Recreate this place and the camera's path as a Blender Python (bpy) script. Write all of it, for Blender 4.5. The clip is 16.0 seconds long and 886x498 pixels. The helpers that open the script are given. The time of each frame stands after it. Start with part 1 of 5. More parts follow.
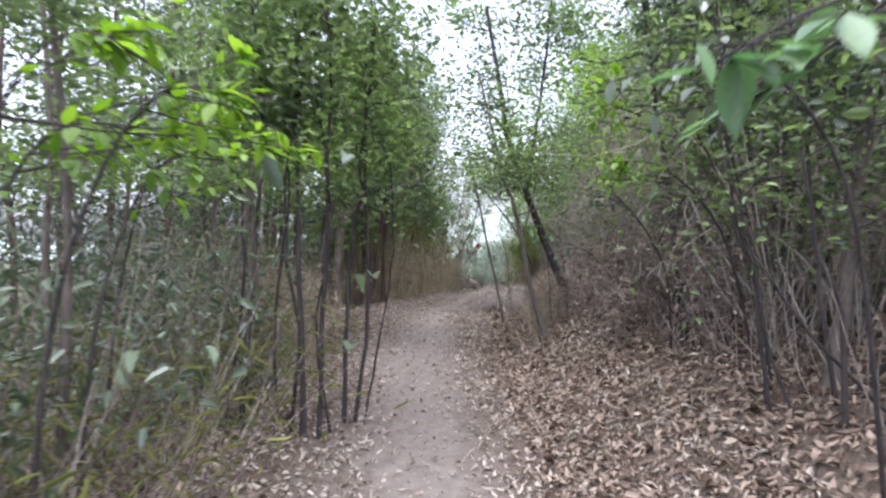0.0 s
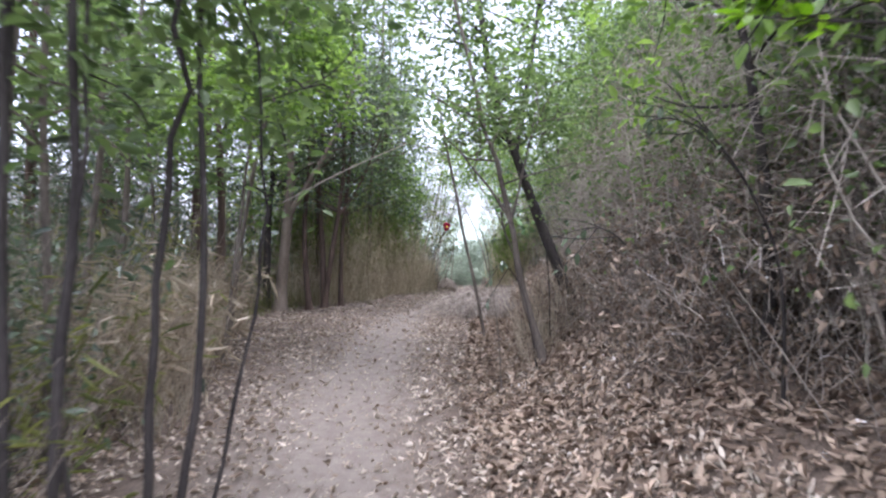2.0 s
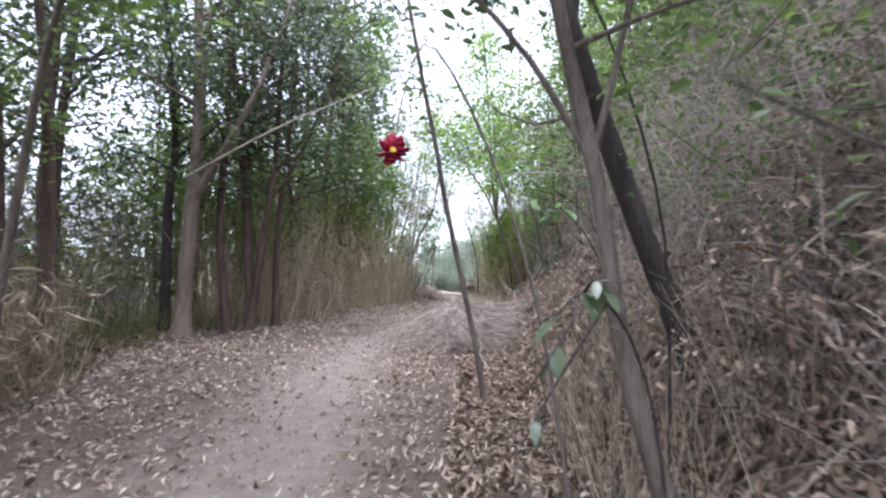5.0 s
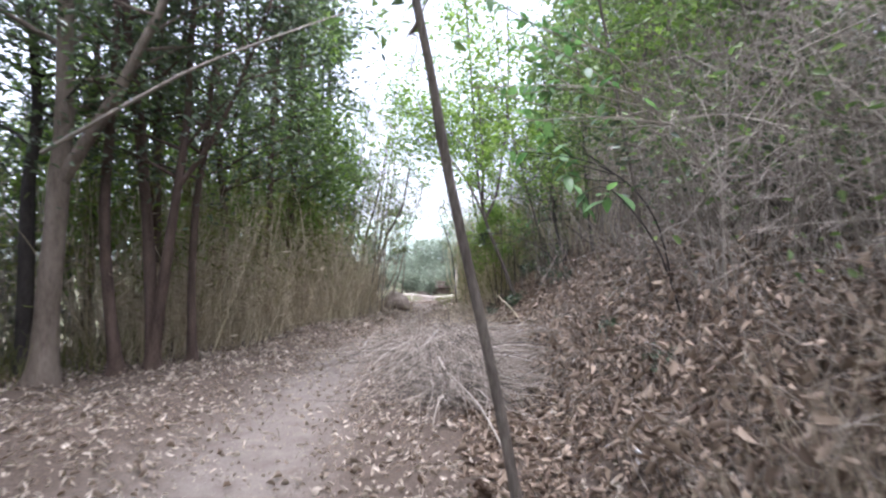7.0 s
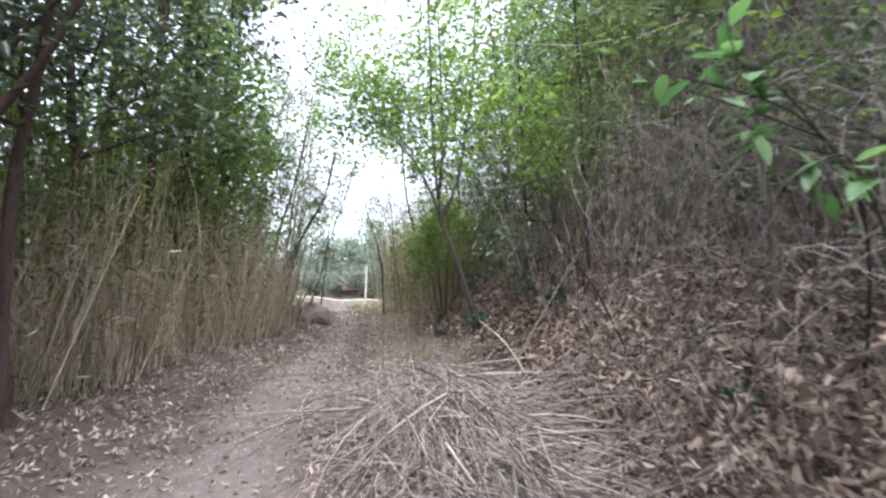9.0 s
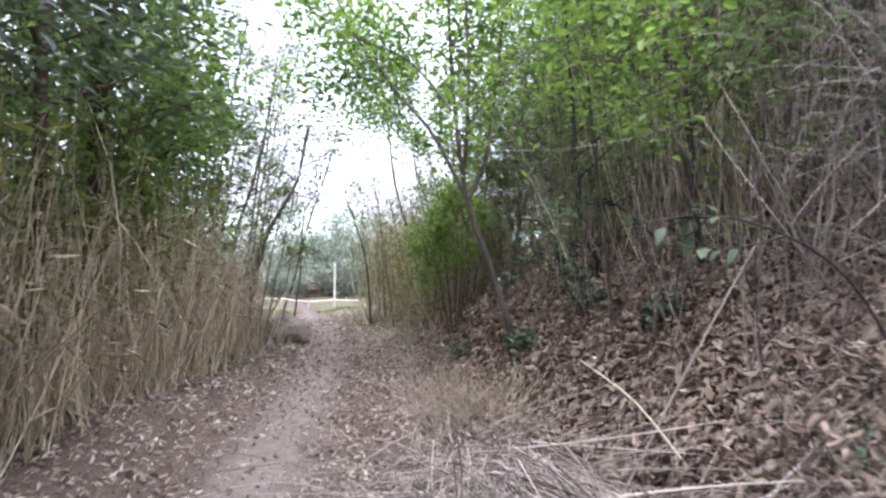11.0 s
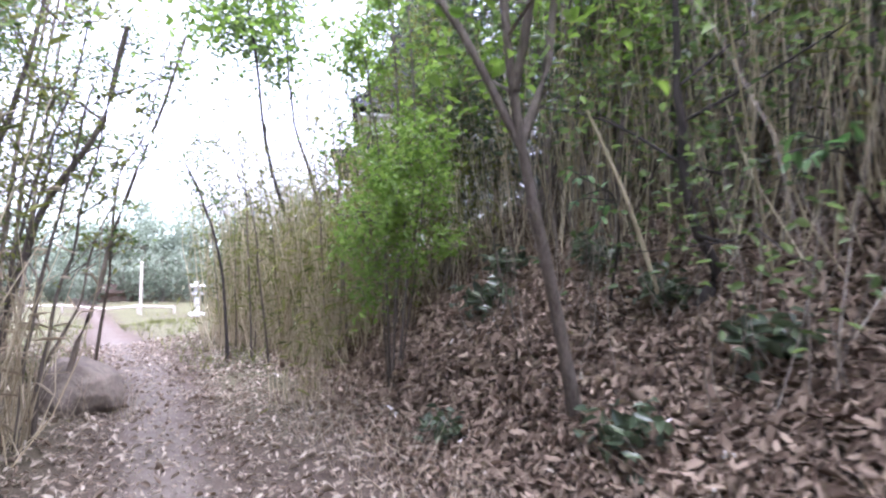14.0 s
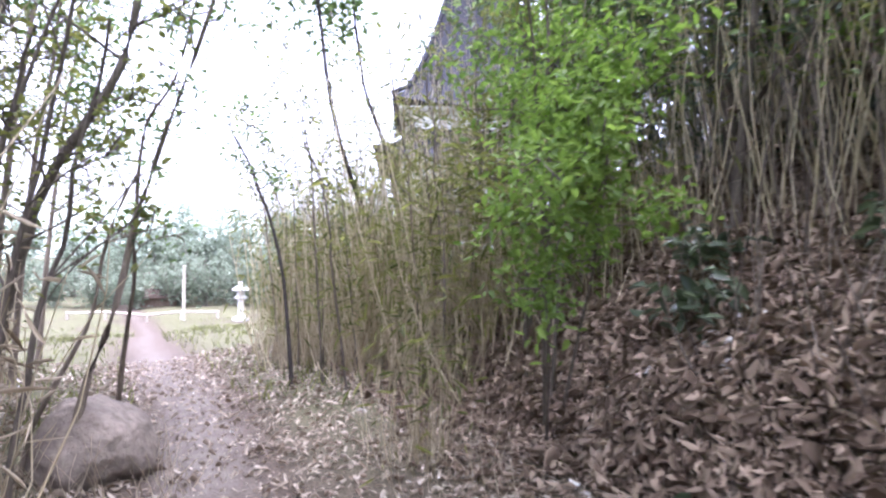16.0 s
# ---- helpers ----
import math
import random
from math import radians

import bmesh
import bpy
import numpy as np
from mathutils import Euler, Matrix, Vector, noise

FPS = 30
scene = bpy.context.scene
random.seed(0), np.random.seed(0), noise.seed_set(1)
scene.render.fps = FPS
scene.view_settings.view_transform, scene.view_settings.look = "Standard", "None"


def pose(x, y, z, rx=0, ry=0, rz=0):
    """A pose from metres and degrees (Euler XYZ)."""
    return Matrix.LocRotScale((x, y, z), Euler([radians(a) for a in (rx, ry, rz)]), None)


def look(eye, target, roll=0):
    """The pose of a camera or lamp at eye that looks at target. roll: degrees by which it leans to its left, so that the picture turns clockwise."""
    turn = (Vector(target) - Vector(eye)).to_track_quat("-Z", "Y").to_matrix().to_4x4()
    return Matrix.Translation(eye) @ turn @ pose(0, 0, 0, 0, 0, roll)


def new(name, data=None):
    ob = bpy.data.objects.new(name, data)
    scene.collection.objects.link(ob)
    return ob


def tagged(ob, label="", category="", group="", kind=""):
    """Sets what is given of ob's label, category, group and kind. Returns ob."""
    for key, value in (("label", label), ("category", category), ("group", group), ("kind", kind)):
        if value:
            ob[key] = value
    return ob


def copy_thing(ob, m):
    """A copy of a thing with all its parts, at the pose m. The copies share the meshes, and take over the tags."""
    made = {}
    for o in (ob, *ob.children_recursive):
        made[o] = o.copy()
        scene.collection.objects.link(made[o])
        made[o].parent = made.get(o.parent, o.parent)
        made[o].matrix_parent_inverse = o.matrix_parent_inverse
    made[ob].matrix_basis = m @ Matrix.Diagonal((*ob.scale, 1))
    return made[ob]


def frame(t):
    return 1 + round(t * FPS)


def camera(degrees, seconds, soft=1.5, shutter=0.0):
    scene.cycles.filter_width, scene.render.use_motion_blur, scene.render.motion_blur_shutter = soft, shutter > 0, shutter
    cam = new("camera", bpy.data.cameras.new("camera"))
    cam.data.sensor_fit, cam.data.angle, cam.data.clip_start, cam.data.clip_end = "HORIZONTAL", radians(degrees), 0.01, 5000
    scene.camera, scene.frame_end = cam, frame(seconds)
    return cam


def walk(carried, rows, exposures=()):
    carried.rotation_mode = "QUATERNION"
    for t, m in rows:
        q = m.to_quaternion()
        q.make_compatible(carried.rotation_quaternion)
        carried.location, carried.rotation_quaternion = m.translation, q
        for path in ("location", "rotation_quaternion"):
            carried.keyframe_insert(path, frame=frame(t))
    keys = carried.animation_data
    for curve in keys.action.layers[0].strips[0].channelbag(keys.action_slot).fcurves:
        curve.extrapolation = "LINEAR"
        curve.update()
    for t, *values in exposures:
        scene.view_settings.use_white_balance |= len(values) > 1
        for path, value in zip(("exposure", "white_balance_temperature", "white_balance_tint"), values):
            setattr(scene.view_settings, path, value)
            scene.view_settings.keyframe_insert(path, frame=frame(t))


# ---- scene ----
cam = camera(76.7, 16.0, soft=2.3, shutter=0.5)
PATH = [
    (0.0, pose(0.000, 0.000, 1.500, 90.00, 0.00, 0.00)),
    (0.5, pose(0.057, 0.598, 1.427, 90.00, 0.00, -0.60)),
    (1.0, pose(0.062, 1.186, 1.380, 90.10, -0.10, -0.80)),
    (1.5, pose(0.218, 1.820, 1.318, 90.10, -0.10, -1.40)),
    (2.0, pose(0.276, 2.465, 1.328, 90.10, -0.30, -1.90)),
    (2.5, pose(0.400, 3.084, 1.313, 90.20, -0.40, -2.80)),
    (3.0, pose(0.437, 3.697, 1.308, 90.20, -0.40, -2.90)),
    (3.5, pose(0.489, 4.300, 1.292, 90.20, -0.50, -3.10)),
    (4.0, pose(0.468, 4.898, 1.266, 90.20, -0.70, -3.50)),
    (6.5, pose(0.570, 7.769, 1.366, 90.10, -0.10, -4.50)),
    (7.0, pose(0.522, 8.389, 1.366, 90.10, -0.20, -7.10)),
    (7.5, pose(0.414, 9.017, 1.379, 90.10, -0.80, -9.90)),
    (8.0, pose(0.344, 9.598, 1.387, 90.20, -1.30, -13.80)),
    (8.5, pose(0.238, 10.135, 1.395, 90.30, -1.50, -15.60)),
    (9.0, pose(0.165, 10.679, 1.412, 90.40, -2.00, -17.30)),
    (9.5, pose(0.138, 11.297, 1.379, 90.10, -1.90, -18.30)),
    (12.0, pose(0.254, 14.138, 1.446, 90.10, -0.40, -27.60)),
    (12.5, pose(0.297, 14.740, 1.396, 90.10, -1.30, -33.70)),
    (13.0, pose(0.287, 15.358, 1.387, 90.10, -1.90, -37.40)),
    (13.5, pose(0.379, 15.947, 1.387, 90.10, -1.90, -38.90)),
    (14.0, pose(0.426, 16.474, 1.369, 90.10, -1.80, -39.20)),
    (14.5, pose(0.533, 16.961, 1.315, 90.10, -1.60, -39.00)),
    (15.0, pose(0.581, 17.521, 1.284, 89.90, -1.40, -38.20)),
    (15.5, pose(0.700, 17.968, 1.279, 90.00, -1.20, -37.40)),
    (16.0, pose(0.820, 18.335, 1.238, 90.00, -0.60, -35.70)),
]
EXPO = 2.2
walk(cam, PATH, exposures=[(0.0, EXPO - 0.3, 5700, 20), (4.0, EXPO + 0.05, 5600, 23), (6.5, EXPO, 5650, 21), (9.5, EXPO, 5650, 21), (12.0, EXPO + 0.25, 5550, 27), (14.0, EXPO + 0.6, 5450, 30), (16.0, EXPO + 0.7, 5450, 30)])

# ---- world and light: a bright overcast sky ----
world = bpy.data.worlds.new("overcast_sky")
scene.world = world
world.use_nodes = True
wn, wl = world.node_tree.nodes, world.node_tree.links
sky = wn.new("ShaderNodeTexSky")
sky.sky_type = "NISHITA"
sky.sun_disc = False
sky.sun_elevation, sky.sun_rotation = radians(82), radians(200)
sky.dust_density, sky.air_density, sky.ozone_density = 4.0, 1.0, 1.0
pale = wn.new("ShaderNodeHueSaturation")
pale.inputs["Saturation"].default_value = 0.3
wl.new(sky.outputs[0], pale.inputs["Color"])
back = wn["Background"]
wl.new(pale.outputs[0], back.inputs["Color"])
back.inputs["Strength"].default_value = 0.15
sun = new("sun", bpy.data.lights.new("sun", "SUN"))
sun.data.energy, sun.data.angle, sun.data.color = 1.2, radians(70), (1.0, 0.97, 0.92)
sun.matrix_world = look((-0.7, -1.9, 14), (0, 0, 0))


# ---- materials ----
def material(name, colours, rough=0.9, scale=6.0, bump=0.3, island=0.0, objects=0.0, through_light=0.0, spec=0.2, stretch=(1, 1, 1), fine=8.0):
    """A noise-mottled surface; colours run from dark to light. island/objects: how much pieces differ. through_light: thin leaves."""
    m = bpy.data.materials.new(name)
    m.use_nodes = True
    n, l = m.node_tree.nodes, m.node_tree.links
    b = n["Principled BSDF"]
    b.inputs["Roughness"].default_value = rough
    b.inputs["Specular IOR Level"].default_value = spec
    co = n.new("ShaderNodeTexCoord")
    mp = n.new("ShaderNodeMapping")
    mp.inputs["Scale"].default_value = stretch
    l.new(co.outputs["Object"], mp.inputs[0])
    big, small = n.new("ShaderNodeTexNoise"), n.new("ShaderNodeTexNoise")
    big.inputs["Scale"].default_value, small.inputs["Scale"].default_value = scale, scale * fine
    big.inputs["Detail"].default_value, small.inputs["Detail"].default_value = 4, 5
    for t in (big, small):
        l.new(mp.outputs[0], t.inputs["Vector"])
    add = n.new("ShaderNodeMath")
    add.operation = "MULTIPLY_ADD"
    l.new(small.outputs["Fac"], add.inputs[0])
    add.inputs[1].default_value = 0.5
    half = n.new("ShaderNodeMath")
    half.operation = "MULTIPLY_ADD"
    l.new(big.outputs["Fac"], half.inputs[0])
    half.inputs[1].default_value, half.inputs[2].default_value = 0.9, -0.2
    l.new(half.outputs[0], add.inputs[2])
    value = add.outputs[0]
    if island or objects:
        if island:
            g = n.new("ShaderNodeNewGeometry")
            rnd, amount = g.outputs["Random Per Island"], island
        else:
            g = n.new("ShaderNodeObjectInfo")
            rnd, amount = g.outputs["Random"], objects
        mx = n.new("ShaderNodeMix")
        mx.inputs[0].default_value = amount
        l.new(value, mx.inputs[2])
        l.new(rnd, mx.inputs[3])
        value = mx.outputs[0]
    ramp = n.new("ShaderNodeValToRGB")
    e = ramp.color_ramp.elements
    k = len(colours)
    for i, c in enumerate(colours):
        at = 0.15 + 0.7 * i / (k - 1)
        q = e[0] if i == 0 else (e[1] if i == k - 1 else e.new(at))
        q.position, q.color = at, (*c, 1)
    l.new(value, ramp.inputs[0])
    l.new(ramp.outputs[0], b.inputs["Base Color"])
    if bump:
        bp = n.new("ShaderNodeBump")
        bp.inputs["Strength"].default_value, bp.inputs["Distance"].default_value = bump, 0.02
        l.new(small.outputs["Fac"], bp.inputs["Height"])
        l.new(bp.outputs[0], b.inputs["Normal"])
    if through_light:
        tr = n.new("ShaderNodeBsdfTranslucent")
        hs = n.new("ShaderNodeHueSaturation")
        hs.inputs["Saturation"].default_value, hs.inputs["Value"].default_value = 1.15, 1.5
        l.new(ramp.outputs[0], hs.inputs["Color"])
        l.new(hs.outputs[0], tr.inputs["Color"])
        ms = n.new("ShaderNodeMixShader")
        ms.inputs[0].default_value = through_light
        l.new(b.outputs[0], ms.inputs[1])
        l.new(tr.outputs[0], ms.inputs[2])
        l.new(ms.outputs[0], n["Material Output"].inputs["Surface"])
    return m


BARK = material("grey_bark", [(0.045, 0.036, 0.03), (0.13, 0.105, 0.085), (0.24, 0.205, 0.17)], scale=9, bump=0.8, stretch=(1, 1, 0.25))
BARK_DARK = material("dark_bark", [(0.016, 0.014, 0.0135), (0.042, 0.036, 0.033), (0.09, 0.078, 0.07)], scale=9, bump=0.8, stretch=(1, 1, 0.25))
BARK_RED = material("red_brown_bark", [(0.03, 0.02, 0.016), (0.085, 0.055, 0.042), (0.16, 0.115, 0.09)], scale=9, bump=0.8, stretch=(1, 1, 0.25))
BARK_PALE = material("pale_brown_bark", [(0.075, 0.056, 0.042), (0.165, 0.13, 0.1), (0.27, 0.225, 0.18)], scale=7, bump=0.8, stretch=(1, 1, 0.25))
TWIG = material("dry_twig", [(0.11, 0.092, 0.075), (0.26, 0.225, 0.185), (0.45, 0.4, 0.335)], scale=3, bump=0, island=0.6)
REED = material("dry_reed_stalk", [(0.27, 0.215, 0.125), (0.54, 0.455, 0.29), (0.7, 0.62, 0.44)], scale=3, bump=0, island=0.6)
BRUSH = material("grey_brown_brush", [(0.06, 0.048, 0.04), (0.18, 0.148, 0.12), (0.38, 0.33, 0.27)], scale=3, bump=0, island=0.75)
STRAW = material("dry_grass_blade", [(0.2, 0.155, 0.1), (0.4, 0.335, 0.235), (0.58, 0.51, 0.39)], scale=3, bump=0, island=0.6, through_light=0.2)
LEAF = material("green_leaf", [(0.045, 0.075, 0.028), (0.095, 0.15, 0.05), (0.19, 0.26, 0.095)], rough=0.45, scale=1.2, bump=0, island=0.55, through_light=0.42, spec=0.4)
LEAF_BRIGHT = material("fresh_green_leaf", [(0.08, 0.14, 0.032), (0.155, 0.25, 0.05), (0.26, 0.365, 0.1)], rough=0.45, scale=1.2, bump=0, island=0.5, through_light=0.48, spec=0.35)
LEAF_FRESH = material("yellow_green_leaf", [(0.06, 0.13, 0.015), (0.125, 0.235, 0.03), (0.22, 0.34, 0.06)], rough=0.5, scale=9, bump=0.1, through_light=0.45, spec=0.3, objects=0.5)
LEAF_DARK = material("dark_glossy_leaf", [(0.028, 0.045, 0.026), (0.06, 0.09, 0.045), (0.13, 0.17, 0.09)], rough=0.3, scale=1.2, bump=0, island=0.55, through_light=0.22, spec=0.5)
LEAF_BROAD = material("broad_green_leaf", [(0.045, 0.1, 0.035), (0.09, 0.175, 0.055), (0.16, 0.27, 0.1)], rough=0.38, scale=9, bump=0.1, through_light=0.35, spec=0.5, objects=0.5)
# far foliage: distance haze is put into the leaf colours, paler and greyer
LEAF_FAR = material("haze_greyed_leaf", [(0.11, 0.14, 0.095), (0.19, 0.23, 0.16), (0.29, 0.33, 0.25)], rough=0.6, scale=1.2, bump=0, island=0.5, through_light=0.4)
LEAF_OLIVE = material("olive_bamboo_leaf", [(0.06, 0.075, 0.025), (0.13, 0.16, 0.045), (0.25, 0.26, 0.09)], rough=0.55, scale=1.2, bump=0, island=0.6, through_light=0.4)
LEAF_DRY = material("dry_fallen_leaf", [(0.052, 0.032, 0.021), (0.125, 0.083, 0.053), (0.19, 0.138, 0.094), (0.38, 0.3, 0.225)], scale=2, bump=0, island=0.6, through_light=0.1)
LEAF_PALE = material("pale_fallen_leaf", [(0.15, 0.108, 0.075), (0.29, 0.225, 0.165), (0.41, 0.34, 0.265), (0.5, 0.44, 0.36)], scale=2, bump=0, island=0.6, through_light=0.1)
PETAL = material("red_petal", [(0.12, 0.003, 0.014), (0.24, 0.008, 0.03), (0.36, 0.02, 0.05)], rough=0.6, scale=20, bump=0, through_light=0.2)
STAMEN = material("yellow_stamen", [(0.5, 0.3, 0.03), (0.7, 0.5, 0.08)], scale=40, bump=0)
ROCK = material("weathered_boulder", [(0.06, 0.048, 0.038), (0.19, 0.15, 0.118), (0.34, 0.285, 0.235)], scale=2.4, bump=0.9, fine=9)
STONE = material("pale_granite", [(0.42, 0.41, 0.38), (0.56, 0.55, 0.51), (0.68, 0.67, 0.63)], scale=12, bump=0.4)
PLASTER = material("white_plaster", [(0.66, 0.66, 0.64), (0.76, 0.76, 0.74), (0.82, 0.82, 0.8)], scale=1.5, bump=0.1)
TILE = material("dark_roof_tile", [(0.010, 0.010, 0.013), (0.02, 0.021, 0.026), (0.04, 0.041, 0.048)], rough=0.85, scale=4, bump=0.3, objects=0.3)
TIMBER = material("weathered_timber", [(0.08, 0.055, 0.04), (0.17, 0.12, 0.085), (0.27, 0.2, 0.15)], scale=5, bump=0.5, stretch=(1, 1, 0.2))
LOG = material("pale_log", [(0.3, 0.26, 0.2), (0.45, 0.4, 0.33), (0.58, 0.53, 0.46)], scale=5, bump=0.4)
# woodland green washed out: the air's haze is painted into the hill's colours
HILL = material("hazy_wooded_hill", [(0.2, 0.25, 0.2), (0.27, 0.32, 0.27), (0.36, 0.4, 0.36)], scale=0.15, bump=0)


def ground_material():
    m = bpy.data.materials.new("trodden_earth_and_litter")
    m.use_nodes = True
    n, l = m.node_tree.nodes, m.node_tree.links
    b = n["Principled BSDF"]
    b.inputs["Roughness"].default_value = 0.95
    b.inputs["Specular IOR Level"].default_value = 0.1
    co = n.new("ShaderNodeTexCoord")

    def noise_of(scale, detail=6):
        t = n.new("ShaderNodeTexNoise")
        t.inputs["Scale"].default_value, t.inputs["Detail"].default_value = scale, detail
        l.new(co.outputs["Object"], t.inputs["Vector"])
        return t.outputs["Fac"]

    def ramp_of(value, *stops):
        r = n.new("ShaderNodeValToRGB")
        e = r.color_ramp.elements
        for i, (at, c) in enumerate(stops):
            q = e[0] if i == 0 else (e[1] if i == len(stops) - 1 else e.new(at))
            q.position, q.color = at, (*c, 1)
        l.new(value, r.inputs[0])
        return r.outputs[0]

    def mixed(fac, a, c):
        x = n.new("ShaderNodeMix")
        x.data_type = "RGBA"
        l.new(fac, x.inputs[0])
        l.new(a, x.inputs[6])
        l.new(c, x.inputs[7])
        return x.outputs[2]

    fine, mid, wide = noise_of(70), noise_of(9), noise_of(0.8, 3)
    dirt = ramp_of(mid, (0.25, (0.096, 0.081, 0.066)), (0.5, (0.145, 0.126, 0.105)), (0.75, (0.205, 0.181, 0.154)))
    grit = ramp_of(fine, (0.3, (0.06, 0.046, 0.038)), (0.7, (0.25, 0.21, 0.175)))
    k = n.new("ShaderNodeValue")
    k.outputs[0].default_value = 0.35
    dirt = mixed(k.outputs[0], dirt, grit)
    soil = ramp_of(fine, (0.3, (0.035, 0.026, 0.02)), (0.55, (0.08, 0.06, 0.046)), (0.75, (0.15, 0.118, 0.092)))
    moss = ramp_of(fine, (0.3, (0.045, 0.048, 0.024)), (0.7, (0.15, 0.145, 0.08)))
    a = n.new("ShaderNodeAttribute")
    a.attribute_name = "cover"
    sp = n.new("ShaderNodeSeparateColor")
    l.new(a.outputs["Color"], sp.inputs[0])
    w = n.new("ShaderNodeMath")
    w.operation = "MULTIPLY_ADD"
    l.new(mid, w.inputs[0])
    w.inputs[1].default_value = 0.9
    sub = n.new("ShaderNodeMath")
    sub.operation = "MULTIPLY_ADD"
    l.new(sp.outputs[0], sub.inputs[0])
    sub.inputs[1].default_value, sub.inputs[2].default_value = 1.3, -0.6
    l.new(sub.outputs[0], w.inputs[2])
    w.use_clamp = True
    col = mixed(w.outputs[0], soil, dirt)
    w2 = n.new("ShaderNodeMath")
    w2.operation = "MULTIPLY"
    w2.use_clamp = True
    l.new(sp.outputs[1], w2.inputs[0])
    l.new(ramp_of(wide, (0.25, (0, 0, 0)), (0.5, (1, 1, 1))), w2.inputs[1])
    col = mixed(w2.outputs[0], col, moss)
    l.new(col, b.inputs["Base Color"])
    bp = n.new("ShaderNodeBump")
    bp.inputs["Strength"].default_value, bp.inputs["Distance"].default_value = 0.6, 0.02
    l.new(fine, bp.inputs["Height"])
    l.new(bp.outputs[0], b.inputs["Normal"])
    return m


EARTH = ground_material()

# ---- shape of the land ----
rng = np.random.default_rng(7)


def trail_x(y):
    return np.interp(y, [-10, 0, 4, 8, 12, 16, 20, 23, 27, 31, 42, 60], [0.1, 0.05, -0.1, -0.38, -0.25, 0.12, 1.28, 1.85, 2.15, 2.5, 4.2, 5.0])


def trail_half(y):
    return np.interp(y, [0, 5, 8, 12, 16, 20, 30], [0.45, 0.55, 0.72, 0.55, 0.42, 0.32, 0.3])


def bank_foot(y):
    return np.interp(y, [-10, 0, 4, 8, 13, 17.5, 20, 24, 30, 60], [1.3, 1.3, 1.25, 1.2, 1.85, 2.62, 3.1, 4.0, 6.5, 20])


def left_edge(y):
    return np.interp(y, [-10, 0, 4.3, 6, 9, 12, 14.4, 15.9, 17, 19, 21, 23, 26, 31], [-1.1, -1.1, -1.05, -1.6, -2.4, -2.9, -3.1, -1.9, -1.4, -0.5, 0.45, 0.6, 0.2, -1.0])


def lumps(x, y):
    return 0.03 * np.sin(1.7 * x + 0.6 * y) * np.sin(1.3 * y - 0.8 * x) + 0.018 * np.sin(4.3 * x + 1.1) * np.sin(3.7 * y + 0.4 * x) + 0.008 * np.sin(11 * x + 2 * y) * np.sin(9.1 * y - 3 * x)


def land(x, y):
    """Height of the ground."""
    x, y = np.asarray(x, float), np.asarray(y, float)
    z = np.interp(y, [-60, 0, 7, 10, 14, 20, 24, 29, 35, 42, 60], [0.0, 0.0, -0.02, -0.02, -0.08, -0.12, -0.15, -0.52, -1.2, -2.15, -2.25])
    s = np.clip(x - bank_foot(y), 0, 40)
    fade = np.interp(y, [24, 44], [1, 0.1])
    steep = np.interp(y, [4, 5.5, 7, 11, 13.5, 16.5, 20, 25], [0.68, 0.75, 0.92, 0.92, 1.08, 1.45, 1.45, 1.1])
    z = z + fade * steep * (0.36 * np.minimum(s, 16) + 0.42 * (1 - np.exp(-1.3 * s)))
    off = np.abs(x - trail_x(y))
    z = z + 0.10 * np.clip((off - trail_half(y)) / 0.9, 0, 1)
    d = np.clip(left_edge(y) - 1.2 - x, 0, 30)
    z = z - 0.12 * np.minimum(d, 12)
    return z + lumps(x, y) * np.clip(off / 0.8, 0.35, 1.6)


def fill(name, verts, faces, mat, parent=None, smooth=False):
    """One mesh object from arrays of corners and four-cornered faces."""
    me = bpy.data.meshes.new(name)
    verts, faces = np.asarray(verts, np.float32), np.asarray(faces, np.int32)
    me.vertices.add(len(verts))
    me.vertices.foreach_set("co", verts.ravel())
    me.loops.add(faces.size)
    me.loops.foreach_set("vertex_index", faces.ravel())
    me.polygons.add(len(faces))
    me.polygons.foreach_set("loop_start", np.arange(0, faces.size, 4, dtype=np.int32))
    me.update(calc_edges=True)
    if smooth:
        me.polygons.foreach_set("use_smooth", np.ones(len(faces), bool))
    me.materials.append(mat)
    ob = new(name, me)
    if parent:
        ob.parent = parent
    return ob


class Pile:
    """Gathers corners and faces for one mesh."""

    def __init__(self):
        self.v, self.f, self.n = [], [], 0

    def add(self, v, f):
        self.v.append(v)
        self.f.append(f + self.n)
        self.n += len(v)

    def make(self, name, mat, parent=None, smooth=False):
        return fill(name, np.concatenate(self.v), np.concatenate(self.f), mat, parent, smooth)


def tube(pts, radii, sides=6):
    pts, radii = np.asarray(pts, float), np.asarray(radii, float)
    k = len(pts)
    way = np.gradient(pts, axis=0)
    way /= np.linalg.norm(way, axis=1)[:, None] + 1e-9
    ref = np.where(np.abs(way[:, 2:3]) > 0.95, [[1.0, 0, 0]], [[0, 0, 1.0]])
    a = np.cross(way, ref)
    a /= np.linalg.norm(a, axis=1)[:, None] + 1e-9
    b = np.cross(way, a)
    th = np.arange(sides) * 2 * np.pi / sides
    ring = pts[:, None] + radii[:, None, None] * (np.cos(th)[None, :, None] * a[:, None] + np.sin(th)[None, :, None] * b[:, None])
    i, j = np.meshgrid(np.arange(k - 1), np.arange(sides), indexing="ij")
    j2 = (j + 1) % sides
    f = np.stack([i * sides + j, i * sides + j2, (i + 1) * sides + j2, (i + 1) * sides + j], -1).reshape(-1, 4)
    return ring.reshape(-1, 3), f


